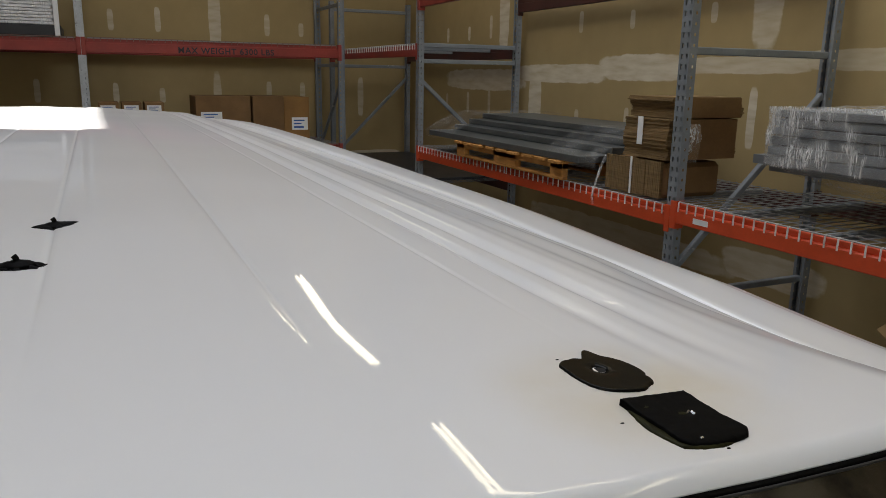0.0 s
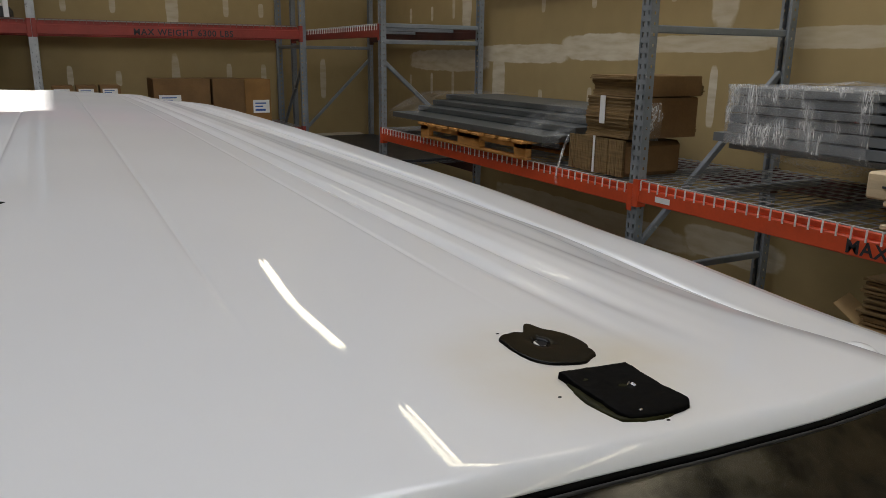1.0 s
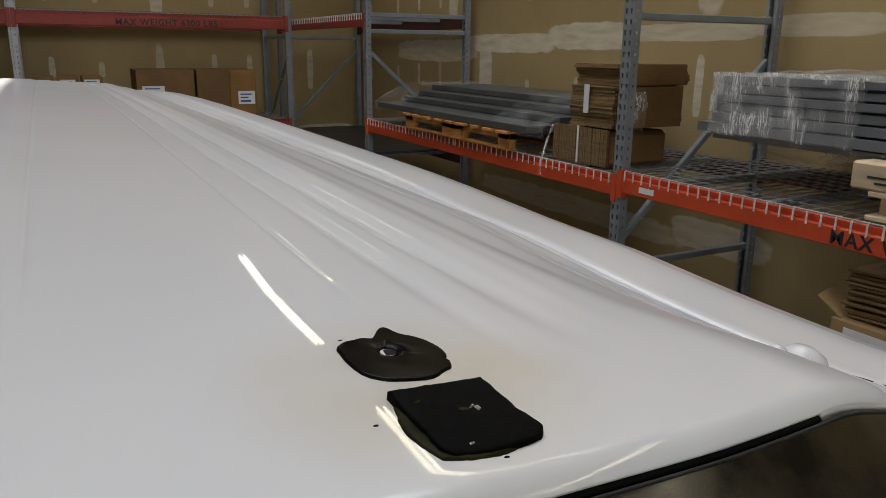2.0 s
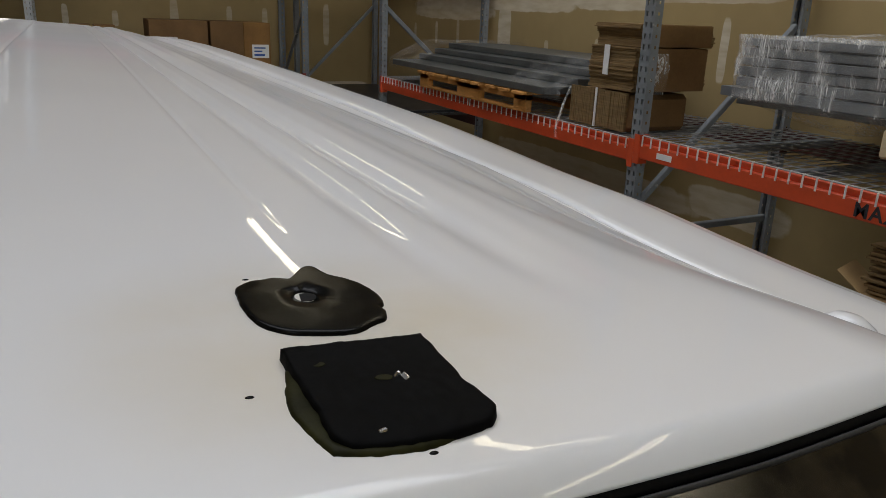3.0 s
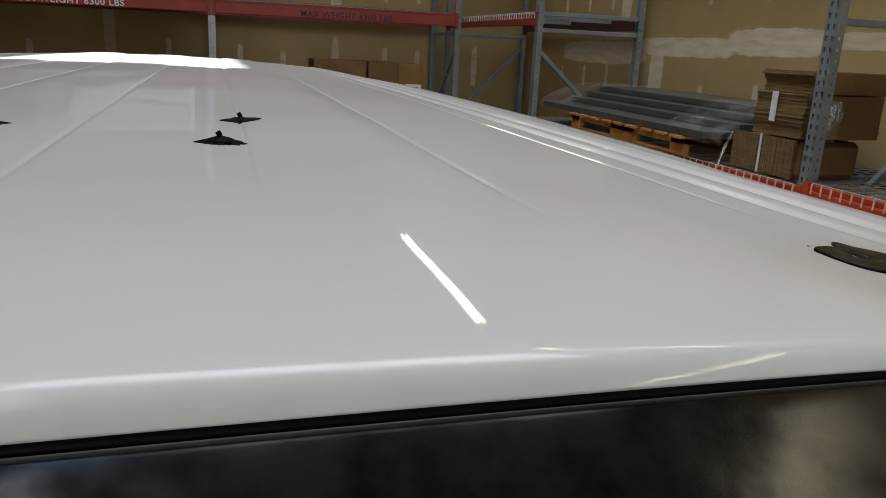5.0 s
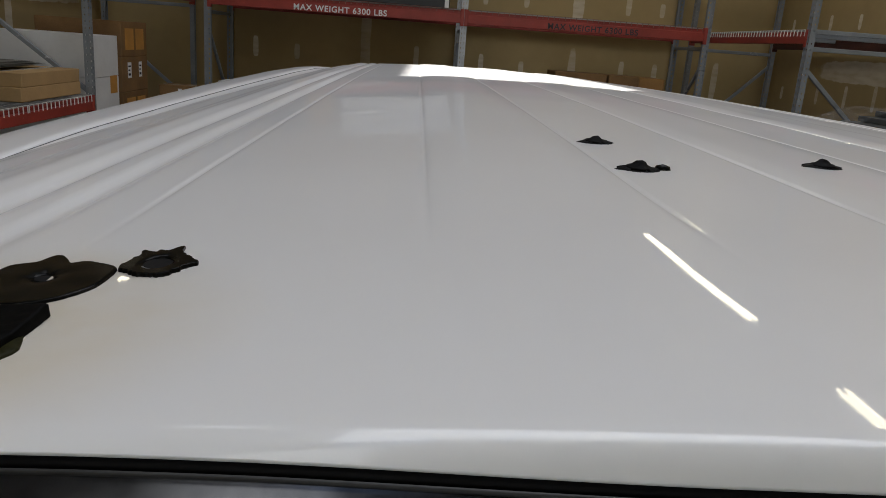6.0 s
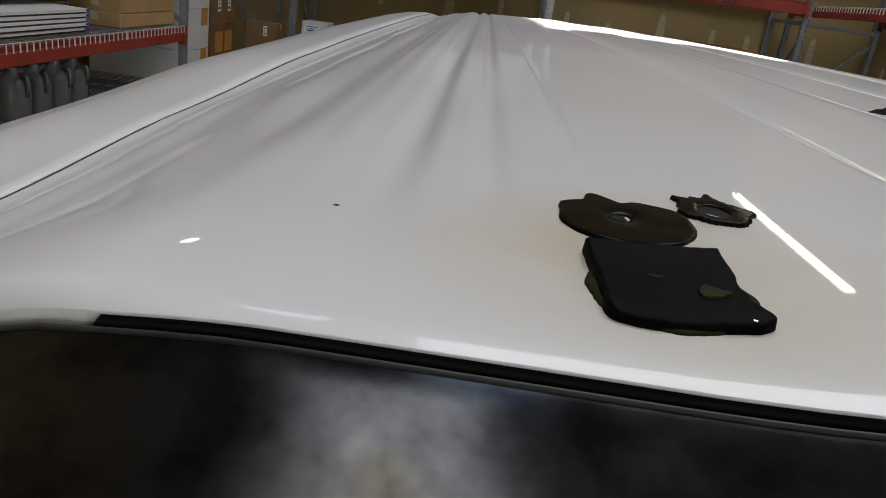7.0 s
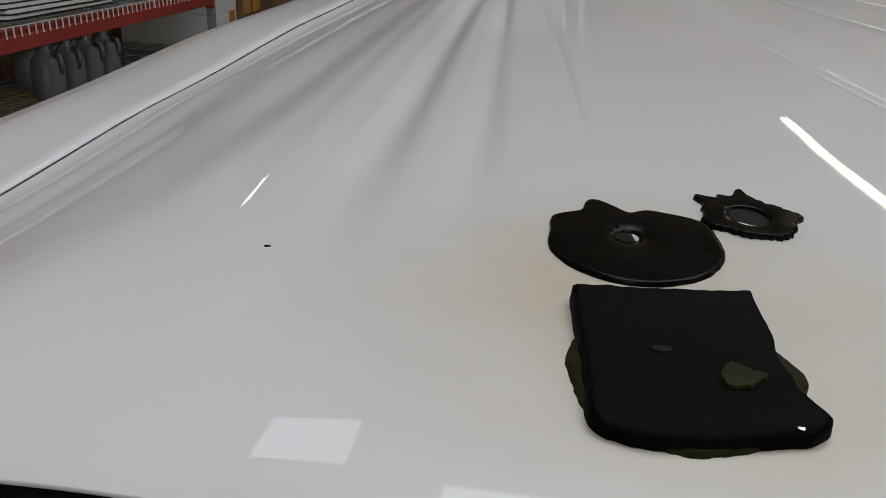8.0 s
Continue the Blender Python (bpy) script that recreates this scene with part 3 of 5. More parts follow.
def wire_deck(axis, plane, toward, u0, u1, z, depth, step=0.06, drop=0.052, wire=0.0032, teeth=True, mat=None):
    """A welded wire deck whose cross wires turn down over the front beam."""
    put = (lambda u, d, zz: (plane + toward * d, u, zz)) if axis == "y" else (lambda u, d, zz: (u, plane + toward * d, zz))
    t = thing("wire_deck", put((u0 + u1) / 2, -depth / 2, z), "galvanised welded wire mesh rack deck", "wire deck", "wire decks of the racks")
    g, comb = Geo(), Geo()
    n = int((u1 - u0) / step)
    for i in range(n + 1):
        u = u0 + (u1 - u0) * i / n
        pts = [put(u, -depth + 0.02, z), put(u, -0.004, z), put(u, 0.006, z - 0.004), put(u, 0.007, z - drop)]
        g.tube(pts[:2], wire * 0.85, 4)
        if teeth:
            comb.tube(pts[1:], wire * 1.25, 4)
    for d in [0.0 - 0.1 * k for k in range(int(depth / 0.1) + 1)]:
        g.tube([put(u0, d - 0.004, z - wire), put(u1, d - 0.004, z - wire)], wire, 4)
    if teeth:
        comb.tube([put(u0, 0.005, z + 0.001), put(u1, 0.005, z + 0.001)], wire * 0.8, 4)
        part("comb", comb, WIRE if axis == "y" else FARWIRE, t, "wire ends turned down over the beam")
    part("mesh", g, mat or DECKWIRE, t)
    for k in range(3):
        u = u0 + (u1 - u0) * (k + 0.5) / 3
        part("channel", Geo().box(put(u - 0.02, -0.05, z - 0.045), put(u + 0.02, -depth + 0.05, z - 0.008), 0.003), POST, t)
    return t


XR, XB, DEPTH = 2.883, 3.925, 1.04
YG, YE, YD, YH = 2.766, 6.175, 8.95, -0.68
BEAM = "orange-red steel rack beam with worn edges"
# label for beams whose paint is darkened for weaker light
DIMMED = "red steel rack beam darkened for the dim racks, paint scuffed"
for y, h, lv, sl in ((YH, 3.66, (1.1, 2.4), ((1.3, 2.1),)), (YG, 3.66, (1.13, 2.39), ((1.26, 2.18), )), (YE, 3.66, (2.37, 2.51, 0.6), ((2.2, 1.35),)), (YD, 3.1, (2.34, 3.0, 0.6), ((1.25, 2.2),))):
    rack_frame((XR, y, 0), 0, DEPTH, h, lv, sl)
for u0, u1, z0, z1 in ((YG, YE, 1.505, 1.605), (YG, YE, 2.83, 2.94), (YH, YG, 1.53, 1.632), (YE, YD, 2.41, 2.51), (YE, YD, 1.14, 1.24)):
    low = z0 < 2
    rack_beam("y", XR, -1, u0, u1, z0, z1, SHADYRED if z0 < 1.4 else ORANGE if low else RED, "steel rack beam with paint darkened for shade" if z0 < 1.4 else BEAM if low else DIMMED, text=("MAX WEIGHT 6300 LBS", YG - 1.20, 0.074, INK) if (u0 == YH) else None)
    rack_beam("y", XB, 1, u0, u1, z0, z1, SHADYRED, "steel rack beam with paint darkened for shade")
for u0, u1, z in ((YG + 0.06, YG + 1.72, 1.618), (YG + 1.75, YE - 0.05, 1.618), (YH + 0.06, YH + 1.71, 1.645), (YH + 1.74, YG - 0.06, 1.645), (YE + 0.05, YD - 0.05, 2.522), (YE + 0.05, YD - 0.05, 1.252)):
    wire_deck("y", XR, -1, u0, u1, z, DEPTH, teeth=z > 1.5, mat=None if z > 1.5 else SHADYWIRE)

# far rack along the north wall
YF, XC, XM, XD, XQ = 8.173, -2.569, 0.142, 2.79, -3.95
for x, sl in ((XC, ((2.2, 1.3),)), (XM, ((1.3, 2.2),)), (XD, ((2.15, 1.3),))):
    rack_frame((x, YF, 0), 90, 1.03, "pale" if x == XM else 3.66, (0.6, 2.34, 3.0), sl)
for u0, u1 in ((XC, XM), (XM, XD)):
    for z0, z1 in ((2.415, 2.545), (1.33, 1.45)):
        rack_beam("x", YF, -1, u0, u1, z0, z1, RED, DIMMED, text=("MAX WEIGHT 6300 LBS", u0 + 0.9, 0.085, INK if u0 == XM else PAPER) if z0 > 2 else None)
        rack_beam("x", YF + 1.03, 1, u0, u1, z0, z1, RED, DIMMED)
        wire_deck("x", YF, -1, u0 + 0.06, u1 - 0.06, z1 + 0.012, 1.03, drop=0.034)

# left rack along the west wall
XL, YL, YL0 = -2.905, 6.05, 2.62
for y, lv, sl in ((YL0, (1.1, 2.4), ((1.3, 2.1),)), (YL, (1.05, 2.75), ((1.62, 2.35),)), (8.9, (1.1, 2.4), ((1.3, 2.1),))):
    rack_frame((XL, y, 0), 180, DEPTH, 3.66, lv, sl)
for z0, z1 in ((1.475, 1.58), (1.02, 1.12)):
    rack_beam("y", XL, 1, YL0, YL, z0, z1, RED, DIMMED)
    rack_beam("y", XL - DEPTH, -1, YL0, YL, z0, z1, RED, DIMMED)
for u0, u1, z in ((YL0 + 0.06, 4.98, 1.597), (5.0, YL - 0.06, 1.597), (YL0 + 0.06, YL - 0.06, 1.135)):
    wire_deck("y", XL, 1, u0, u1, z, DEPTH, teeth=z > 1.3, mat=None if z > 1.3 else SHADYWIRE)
rack_beam("y", XL, 1, YL, 8.9, 2.44, 2.55, RED, DIMMED)
rack_beam("y", XL - DEPTH, -1, YL, 8.9, 2.44, 2.55, RED, DIMMED)


# ---- the van ----
ZC = 2.1235


def steps(a, marks):
    """A smooth profile through (place, height) marks."""
    for (p, u), (q, w) in zip(marks, marks[1:]):
        if a <= q:
            k = max(0.0, min(1.0, (a - p) / (q - p)))
            k = k * k * (3 - 2 * k)
            return u + (w - u) * k
    return marks[-1][1]


RIBS = [(0.0, 0.0), (0.494, 0.0), (0.5045, -0.0030), (0.516, 0.0006), (0.527, 0.0010), (0.541, -0.0036), (0.556, 0.0006), (0.572, 0.0018), (0.586, 0.0006), (0.62, -0.0055), (0.66, -0.007), (1.2, -0.007)]
SIDE = [(0.0, 0.0), (0.640, 0.0), (0.69, -0.0105), (0.742, -0.0310), (0.7500, -0.0312), (0.7530, -0.0352), (0.7560, -0.0312), (0.7615, -0.0300), (0.775, -0.0302), (0.80, -0.0298), (0.83, -0.0300), (0.88, -0.040), (0.908, -0.058), (0.922, -0.088), (0.925, -0.10), (0.95, -0.2)]
FEET = ((0.065, 0.030), (0.185, 0.222), (0.320, 0.283), (0.463, 0.490))


def ease(v, p, q):
    """0 below p, 1 above q, smooth between."""
    k = max(0.0, min(1.0, (v - p) / (q - p)))
    return k * k * (3 - 2 * k)


def pressed(a):
    """Three shallow ribs pressed into the roof's middle; each flank leaves the flat in a sharp fold and rounds off at the top."""
    z = 0.0
    if a < 0.065:
        k = min(1.0, (0.065 - a) / 0.035)
        z = 0.55 * k * (2 - k)
    elif 0.185 < a < 0.320:
        k = min(1.0, (a - 0.185) / 0.037, (0.320 - a) / 0.037)
        z = k * (2 - k)
    return 0.0034 * z


def edge_y(x):
    bow = 0.008 * max(0.0, 1 - (x / 0.46) ** 2) ** 2
    if x < 0:
        return 0.075 * max(0.0, -x - 0.44) - bow
    return -bow + 0.46 * max(0.0, x - 0.50) ** 2 + 0.03 * max(0.0, x - 0.53)


def roof_z(x, y):
    a = abs(x)
    fade = ease(y, 0.05, 0.29)
    ahead = max(0.0, min(y, 3.2) - 0.3)
    z = ZC - 0.0074 * (y - 0.656) ** 2 - 0.0734 * x * x + 0.0035 * ahead * ahead - 0.0037 * x * ahead
    z += 0.036 * max(0.0, min(x * x, 0.36) - 0.21) * (1 - ease(y, 0.02, 0.16))
    z += steps(a, RIBS) * fade * (1.0 + 0.7 * ease(y, 0.3, 1.2) * (1.0 if a < 0.6 else 0.0))
    z += pressed(a) * ease(y, 0.12, 0.52) + steps(a, SIDE)
    for foot, _ in FEET:
        if abs(a - foot) < 0.003:
            z -= 0.0010 * (1 - abs(a - foot) / 0.003) * ease(y, 0.13, 0.36)
    z += 0.0004 * ease(a, 0.463, 0.485) * (1 - ease(a, 0.485, 0.52)) * ease(y, 0.15, 0.4)
    z += 0.0009 * noise.noise((x * 5, y * 5, 3.3)) * min(1.0, 0.3 + y * 4)
    z -= 0.0014 * (1 - ease(a, 0.22, 0.45)) * ease(y, 0.06, 0.30)
    flange = ease(a, 0.70, 0.775)
    z += flange * (0.004 * ease(y, 0.15, 0.6) + 0.009 * ease(y, 0.5, 0.9) + 0.008 * max(0.0, min(y, 2.6) - 0.6))
    if x < 0:
        z -= 0.007 * ease(a, 0.757, 0.787) * max(0.0, min(1.0, (0.34 - y) / 0.25))
    z -= 0.014 * ease(a, 0.595, 0.685) * max(0.0, min(1.0, (0.42 - y) / 0.32))
    d = y - edge_y(x)
    if d < 0.010:
        k = (0.010 - max(d, 0.0)) / 0.010
        z -= max(0.006, 0.009 - 0.0234 * x * x) * (1 - 0.8 * ease(-x, 0.25, 0.45) * (1 - ease(-x, 0.55, 0.63))) * k * k
    return z


van = thing("van", (0, 2.4, 0), "white cargo van with a ribbed roof and black tailgate", "van")
XS = [i * 0.02 for i in range(23)] + [0.462 + i * 0.0035 for i in range(46)] + [0.63 + i * 0.008 for i in range(14)]
XS += [foot + d for foot, _ in FEET for d in (-0.006, -0.003, -0.0015, 0.0, 0.0015, 0.003, 0.006)] + [foot + (top - foot) * k / 5 for foot, top in FEET for k in range(1, 6)]
XS += [0.742, 0.745, 0.7485, 0.7500, 0.7515, 0.7530, 0.7545, 0.7560, 0.758, 0.760, 0.764, 0.769, 0.775, 0.79, 0.81, 0.835, 0.85, 0.865, 0.88, 0.892, 0.905, 0.913, 0.92, 0.925]
XS = sorted({round(s * v, 4) for s in (-1, 1) for v in XS})
YS_ = [0.010 * (1 - math.cos(math.pi / 2 * i / 11)) for i in range(12)] + [0.015, 0.022, 0.032, 0.045, 0.058] + [0.072 + 0.02 * i for i in range(15)] + [0.36 + 0.05 * i for i in range(26)] + [1.66 + 0.1 * i for i in range(24)]


def roof_point(x, s):
    y = edge_y(x) + s
    return (x, y, roof_z(x, y))


g = Geo()
for x in XS:
    for s in YS_:
        g.v.append(roof_point(x, s))
nv = len(YS_)
for i in range(len(XS) - 1):
    for j in range(nv - 1):
        g.f.append((i * nv + j, (i + 1) * nv + j, (i + 1) * nv + j + 1, i * nv + j + 1))
# the rolled rear lip turns down and under
k = len(g.v)
for i, x in enumerate(XS):
    p = roof_point(x, 0.0)
    drop = 0.0075 if abs(x) > 0.589 else 0.0007
    g.v += [(p[0], p[1] - 0.0002, p[2] - drop), (p[0], p[1] + 0.006, p[2] - drop - 0.0009)]
for i in range(len(XS) - 1):
    g.f += [(i * nv, k + 2 * i, k + 2 * i + 2, (i + 1) * nv), (k + 2 * i, k + 2 * i + 1, k + 2 * i + 3, k + 2 * i + 2)]
part("roof", g, VANWHITE, van, "white ribbed steel roof", True)


# Dark tube in the left ditch stands in for the shaded gap
line = [(-0.753, 0.10 + 0.05 * i, roof_z(-0.753, 0.10 + 0.05 * i) + 0.0026) for i in range(76)]
part("ditch_seal", Geo().tube(line, 0.0009, 6), DITCH, van, "thin dark line standing in for shade in the roof ditch", True)


def section(y, top, half, low=0.42):
    """A half-round body section at y: from under the roof's edge down to the sill, both sides."""
    pts = [(half, top), (half + 0.035 * (top / 2.0), top - 0.25), (half + 0.075, 1.15), (half + 0.07, 0.75), (half + 0.02, low), (half - 0.15, low - 0.06)]
    return [(x, y, z) for x, z in pts] + [(-x, y, z) for x, z in reversed(pts)]


g = Geo()
rows = [section(y, roof_z(0.925, y) + 0.004, 0.9235) for y in (0.0, 0.3, 1.0, 2.0, 3.0, 3.9)] + [section(4.35, 1.72, 0.88), section(4.75, 1.25, 0.86), section(5.35, 1.08, 0.80), section(5.55, 0.8, 0.72)]
for r in rows:
    g.v += r
m_ = len(rows[0])
for i in range(len(rows) - 1):
    for j in range(m_ - 1):
        g.f.append((i * m_ + j, (i + 1) * m_ + j, (i + 1) * m_ + j + 1, i * m_ + j + 1))
    if i >= 5:
        g.f.append((i * m_, i * m_ + m_ - 1, (i + 1) * m_ + m_ - 1, (i + 1) * m_))
g.f.append(tuple((len(rows) - 1) * m_ + j for j in range(m_)))
part("body", g, VANWHITE, van, "white painted body sides", True)
g = Geo()
for s in (-1, 1):
    g.box((s * 0.612, -0.012, 1.2), (s * 0.92, 0.06, 2.062), 0.006)
g.box((-0.62, 0.02, 1.9), (0.62, 0.06, 2.075), 0.003)
part("rear_frame", g, VANWHITE, van)


def seal_pt(u, v):
    x = -0.588 + 1.176 * u
    y, z = edge_y(x), roof_z(x, edge_y(x)) - 0.0012
    k = v * 2 * math.pi
    return (x, y + 0.002 + 0.0032 * math.cos(k), z - 0.0018 + 0.0016 * math.sin(k))


g = Geo().grid(seal_pt, 40, 10)
part("seal", g, RUBBER, van, "black rubber weather seal", True)
DOOR = [(0.003, -0.007), (-0.0014, -0.0034), (-0.0024, -0.0031), (-0.0046, -0.0042), (-0.020, -0.0135), (-0.036, -0.0245), (-0.058, -0.046), (-0.090, -0.105), (-0.115, -0.45), (-0.13, -0.95), (-0.12, -1.5)]


def door_pt(u, v):
    x = -0.80 + 1.6 * u
    f = v * (len(DOOR) - 1)
    i = min(int(f), len(DOOR) - 2)
    a, b, k = DOOR[i], DOOR[i + 1], f - i
    y, z = a[0] + (b[0] - a[0]) * k, a[1] + (b[1] - a[1]) * k
    e = min(x, 0.65) if x > 0 else max(x, -0.65)
    return (x, edge_y(x) + y, roof_z(e, edge_y(e)) + z)


part("tailgate", Geo().grid(door_pt, 120, 40), BLACKDOOR, van, "satin black tailgate", True)
g = Geo().tube([door_pt(i / 120, 2.1 / 10) for i in range(121)], 0.0008, 6)
part("tailgate_lip", g, DOOREDGE, van, "grey edge of the tailgate", True)
part("windscreen", Geo().add([(-0.80, 3.99, 2.0), (0.80, 3.99, 2.0), (0.80, 4.74, 1.30), (-0.80, 4.74, 1.30), (-0.80, 3.98, 1.98), (0.80, 3.98, 1.98), (0.80, 4.73, 1.28), (-0.80, 4.73, 1.28)], [(0, 1, 2, 3), (7, 6, 5, 4), (0, 4, 5, 1), (1, 5, 6, 2), (2, 6, 7, 3), (3, 7, 4, 0)]), GLASS, van, "dark windscreen")
part("bumper", Geo().box((-0.92, -0.16, 0.42), (0.92, -0.02, 0.62), 0.03), DARK, van)
part("underbody", Geo().box((-0.78, 0.1, 0.3), (0.78, 5.3, 0.42), 0.02), DARK, van)
for x in (-0.86, 0.86):
    for y in (0.95, 4.35):
        m_w = pose(x, y, 0.345, 0, 90, 0)
        w = part("wheel", Geo().lathe([(0.02, -0.11), (0.22, -0.11), (0.31, -0.10), (0.345, -0.07), (0.345, 0.07), (0.31, 0.10), (0.22, 0.11), (0.02, 0.11)], 32, m_w), TYRE, van, "black tyre", True)
        part("rim", Geo().lathe([(0.02, -0.113), (0.20, -0.114), (0.205, 0.114), (0.02, 0.113)], 24, m_w), STEEL, w)
for s in (1,):
    g = Geo()
    for x, y, k in ((0.727, 0.112, 1.05), (0.733, 0.097, 0.5), (0.714, 0.120, 0.42), (0.737, 0.076, 0.45), (0.728, 0.064, 0.4), (0.734, 0.042, 0.5)):
        g.lathe([(0.012 * k, -0.004), (0.013 * k, 0.001), (0.011 * k, 0.006 * k), (0.006 * k, 0.010 * k), (0.0005, 0.011 * k)], 14, Matrix.Translation((s * x, y, roof_z(s * x, y) + 0.002 * k)) @ Matrix.Diagonal((0.9, 1.2, 1, 1)))
    part("seam_sealer", g, VANWHITE, van, "lump of white seam sealer", True)
    # Black tube laid on the surface for the shade of the crevice
    line = [(0.716 - 0.0022 * i, 0.098 - 0.009 * i, roof_z(0.716 - 0.0022 * i, 0.098 - 0.009 * i) + 0.0002) for i in range(10)]
    part("crevice", Geo().tube(line, 0.0010, 6), RUBBER, van, "black tube standing in for the shaded crevice at the seam's end", True)


# ---- old sealant on the roof ----
def blob(name, cx, cy, rx, ry, thick, lobes, mat, label, group, hole=0.0, dish=0.0, turn=0.0, seed=1, square=0.0, hx=0.0, hy=0.0, parent=None, edge=0.35, rag=0.015, reach=0.33):
    """A poured lump of sealant lying on the roof; lobes bend its outline, square pulls it to four corners, dish sinks it round its hole."""
    n, rings = 144, 14
    g = Geo()
    c0, s0 = math.cos(turn), math.sin(turn)

    def out(a):
        k = 1.0
        if square:
            k += square * (1 / max(abs(math.cos(a)), abs(math.sin(a))) - 1)
        for at, wide, high in lobes:
            d = (a - at + math.pi) % (2 * math.pi) - math.pi
            k += high * math.exp(-(d / wide) ** 2)
        return k + 0.03 * noise.noise((math.cos(a) * 2, math.sin(a) * 2, seed)) + rag * noise.noise((math.cos(a) * 9, math.sin(a) * 9, seed + 40)) + 0.6 * rag * noise.noise((math.cos(a) * 24, math.sin(a) * 24, seed + 60))
    for i in range(rings + 1):
        f = i / rings
        f = 1 - (1 - f) ** 1.5
        for j in range(n):
            a = 2 * math.pi * j / n
            k = out(a) * f + hole * (1 - f)
            u, w = rx * k * math.cos(a) + hx * (1 - f), ry * k * math.sin(a) + hy * (1 - f)
            x, y = cx + u * c0 - w * s0, cy + u * s0 + w * c0
            t = thick * (1 - max(0.0, (f - (1 - edge)) / edge) ** 3) - dish * thick * max(0.0, 1 - f / reach) ** 2
            t += thick * 0.14 * noise.noise((x * 90, y * 90, seed)) * (1.0 if f > 0.1 else 0.3)
            g.v.append((x, y, roof_z(x, y) + (t if i < rings else -0.0008)))
    for i in range(rings):
        for j in range(n):
            g.f.append((i * n + j, i * n + (j + 1) % n, (i + 1) * n + (j + 1) % n, (i + 1) * n + j))
    if not hole:
        g.f.append(tuple(range(n)))
    else:
        k = len(g.v)
        for j in range(n):
            x, y, z = g.v[j]
            g.v.append((x, y, roof_z(x, y) - 0.0005))
        for j in range(n):
            g.f.append((j, (j + 1) % n, k + (j + 1) % n, k + j))
    if parent is not None:
        return part(name, g, mat, parent, label, True)
    return single(name, g, mat, label, "sealant", group=group, smooth=True)


def pad_slab(parent, cx, cy, hx, hy, thick, lift, droop, waves, seed, turn=0.0, soft=0.3):
    """A square of soft butyl: crisp far edge lifted off the roof, near corners slumped and rounded, flanks wavy. waves: (side, place, width, depth)."""
    n = 44
    g = Geo()
    c0, s0 = math.cos(turn), math.sin(turn)
    marks = [-1.0, -0.985, -0.955, -0.91] + [-0.86 + 1.72 * i / (n - 8) for i in range(n - 7)] + [0.91, 0.955, 0.985, 1.0]
    m = len(marks)
    for v in marks:
        for u in marks:
            near = max(0.0, (-v - (1 - soft)) / soft)
            w = 1 - 0.17 * near ** 2.2
            for side, at, wide, deep in waves:
                if side * u > 0:
                    w += deep * math.exp(-((v - at) / wide) ** 2) * min(1.0, abs(u) * 1.2)
            px = hx * u * w
            py = hy * (v + (0.05 * abs(u) ** 3 * near + droop * math.sin(u * 2.3 + seed) * max(0.0, -v) ** 2))
            px += 0.00045 * noise.noise((u * 2, v * 5, seed)) * abs(u) ** 3
            py += 0.00040 * noise.noise((u * 6, v * 2, seed + 9)) * abs(v) ** 3
            x, y = cx + px * c0 - py * s0, cy + px * s0 + py * c0
            e = min(1 - abs(u), 1 - abs(v))
            t = thick + lift * max(0.0, v) ** 2 - 0.4 * thick * near ** 2
            t += 0.00035 * noise.noise((x * 110, y * 110, seed)) + 0.0002 * noise.noise((x * 320, y * 320, seed))
            t *= 1 - 0.30 * max(0.0, 1 - e / 0.05) ** 2
            g.v.append((x, y, roof_z(x, y) + (t if e > 1e-6 else t * 0.25 - 0.0006)))
    for i in range(m - 1):
        for j in range(m - 1):
            q = i * m + j
            g.f.append((q, q + 1, q + m + 1, q + m))
    return part("pad", g, SEALPAD, parent, smooth=True)


G1 = "old sealant spots on the roof"
# right rear corner: square pad over residue, and a round washer of sealant with a hole
pad = thing("sealant_pad", (0.4535, 0.040, roof_z(0.4535, 0.040)), "square black butyl pad stuck on the white roof", "sealant pad", G1)
blob("residue", 0.4500, 0.0390, 0.0200, 0.0230, 0.0011, [(-0.7, 0.35, -0.06), (2.5, 0.3, -0.07)], RESIDUE, "olive residue round the pad", G1, turn=0.02, square=0.42, seed=3, parent=pad, edge=0.12)
pad_slab(pad, 0.4537, 0.0410, 0.0192, 0.0228, 0.0027, 0.0010, 0.03, [(1, -0.55, 0.25, 0.04), (1, -0.12, 0.15, -0.035), (-1, -0.3, 0.5, -0.02)], 5, 0.0)
# Metal slivers added to carry the glints on the pads
part("glint", Geo().box((-0.0008, -0.0005, -0.001), (0.0008, 0.0005, 0.0012), 0.0003, pose(0.4572, 0.0436, roof_z(0.457, 0.044) + 0.0028, 25, 30, 40)).box((-0.0004, -0.0016, -0.0006), (0.0004, 0.0010, 0.0008), 0.0002, pose(0.4586, 0.0424, roof_z(0.459, 0.042) + 0.0030, 10, 50, 15)), GLINT, pad, "bright metal shards added for the bolt's glint")
part("glint", Geo().box((-0.0010, -0.0005, -0.0005), (0.0010, 0.0005, 0.0005), 0.0003, pose(0.4452, 0.0222, roof_z(0.445, 0.022) + 0.0024, -18, 0, 12)), GLINT, pad, "bright metal sliver added for a glint")
blob("worn_spot", 0.4412, 0.0534, 0.0016, 0.0012, 0.0031, [], RESIDUE, "olive speck worn through the pad", G1, seed=31, parent=pad, edge=0.05, rag=0.2)
blob("worn_spot", 0.4538, 0.0432, 0.0022, 0.0013, 0.0030, [], RESIDUE, "olive speck worn through the pad", G1, seed=33, parent=pad, edge=0.05, rag=0.2)
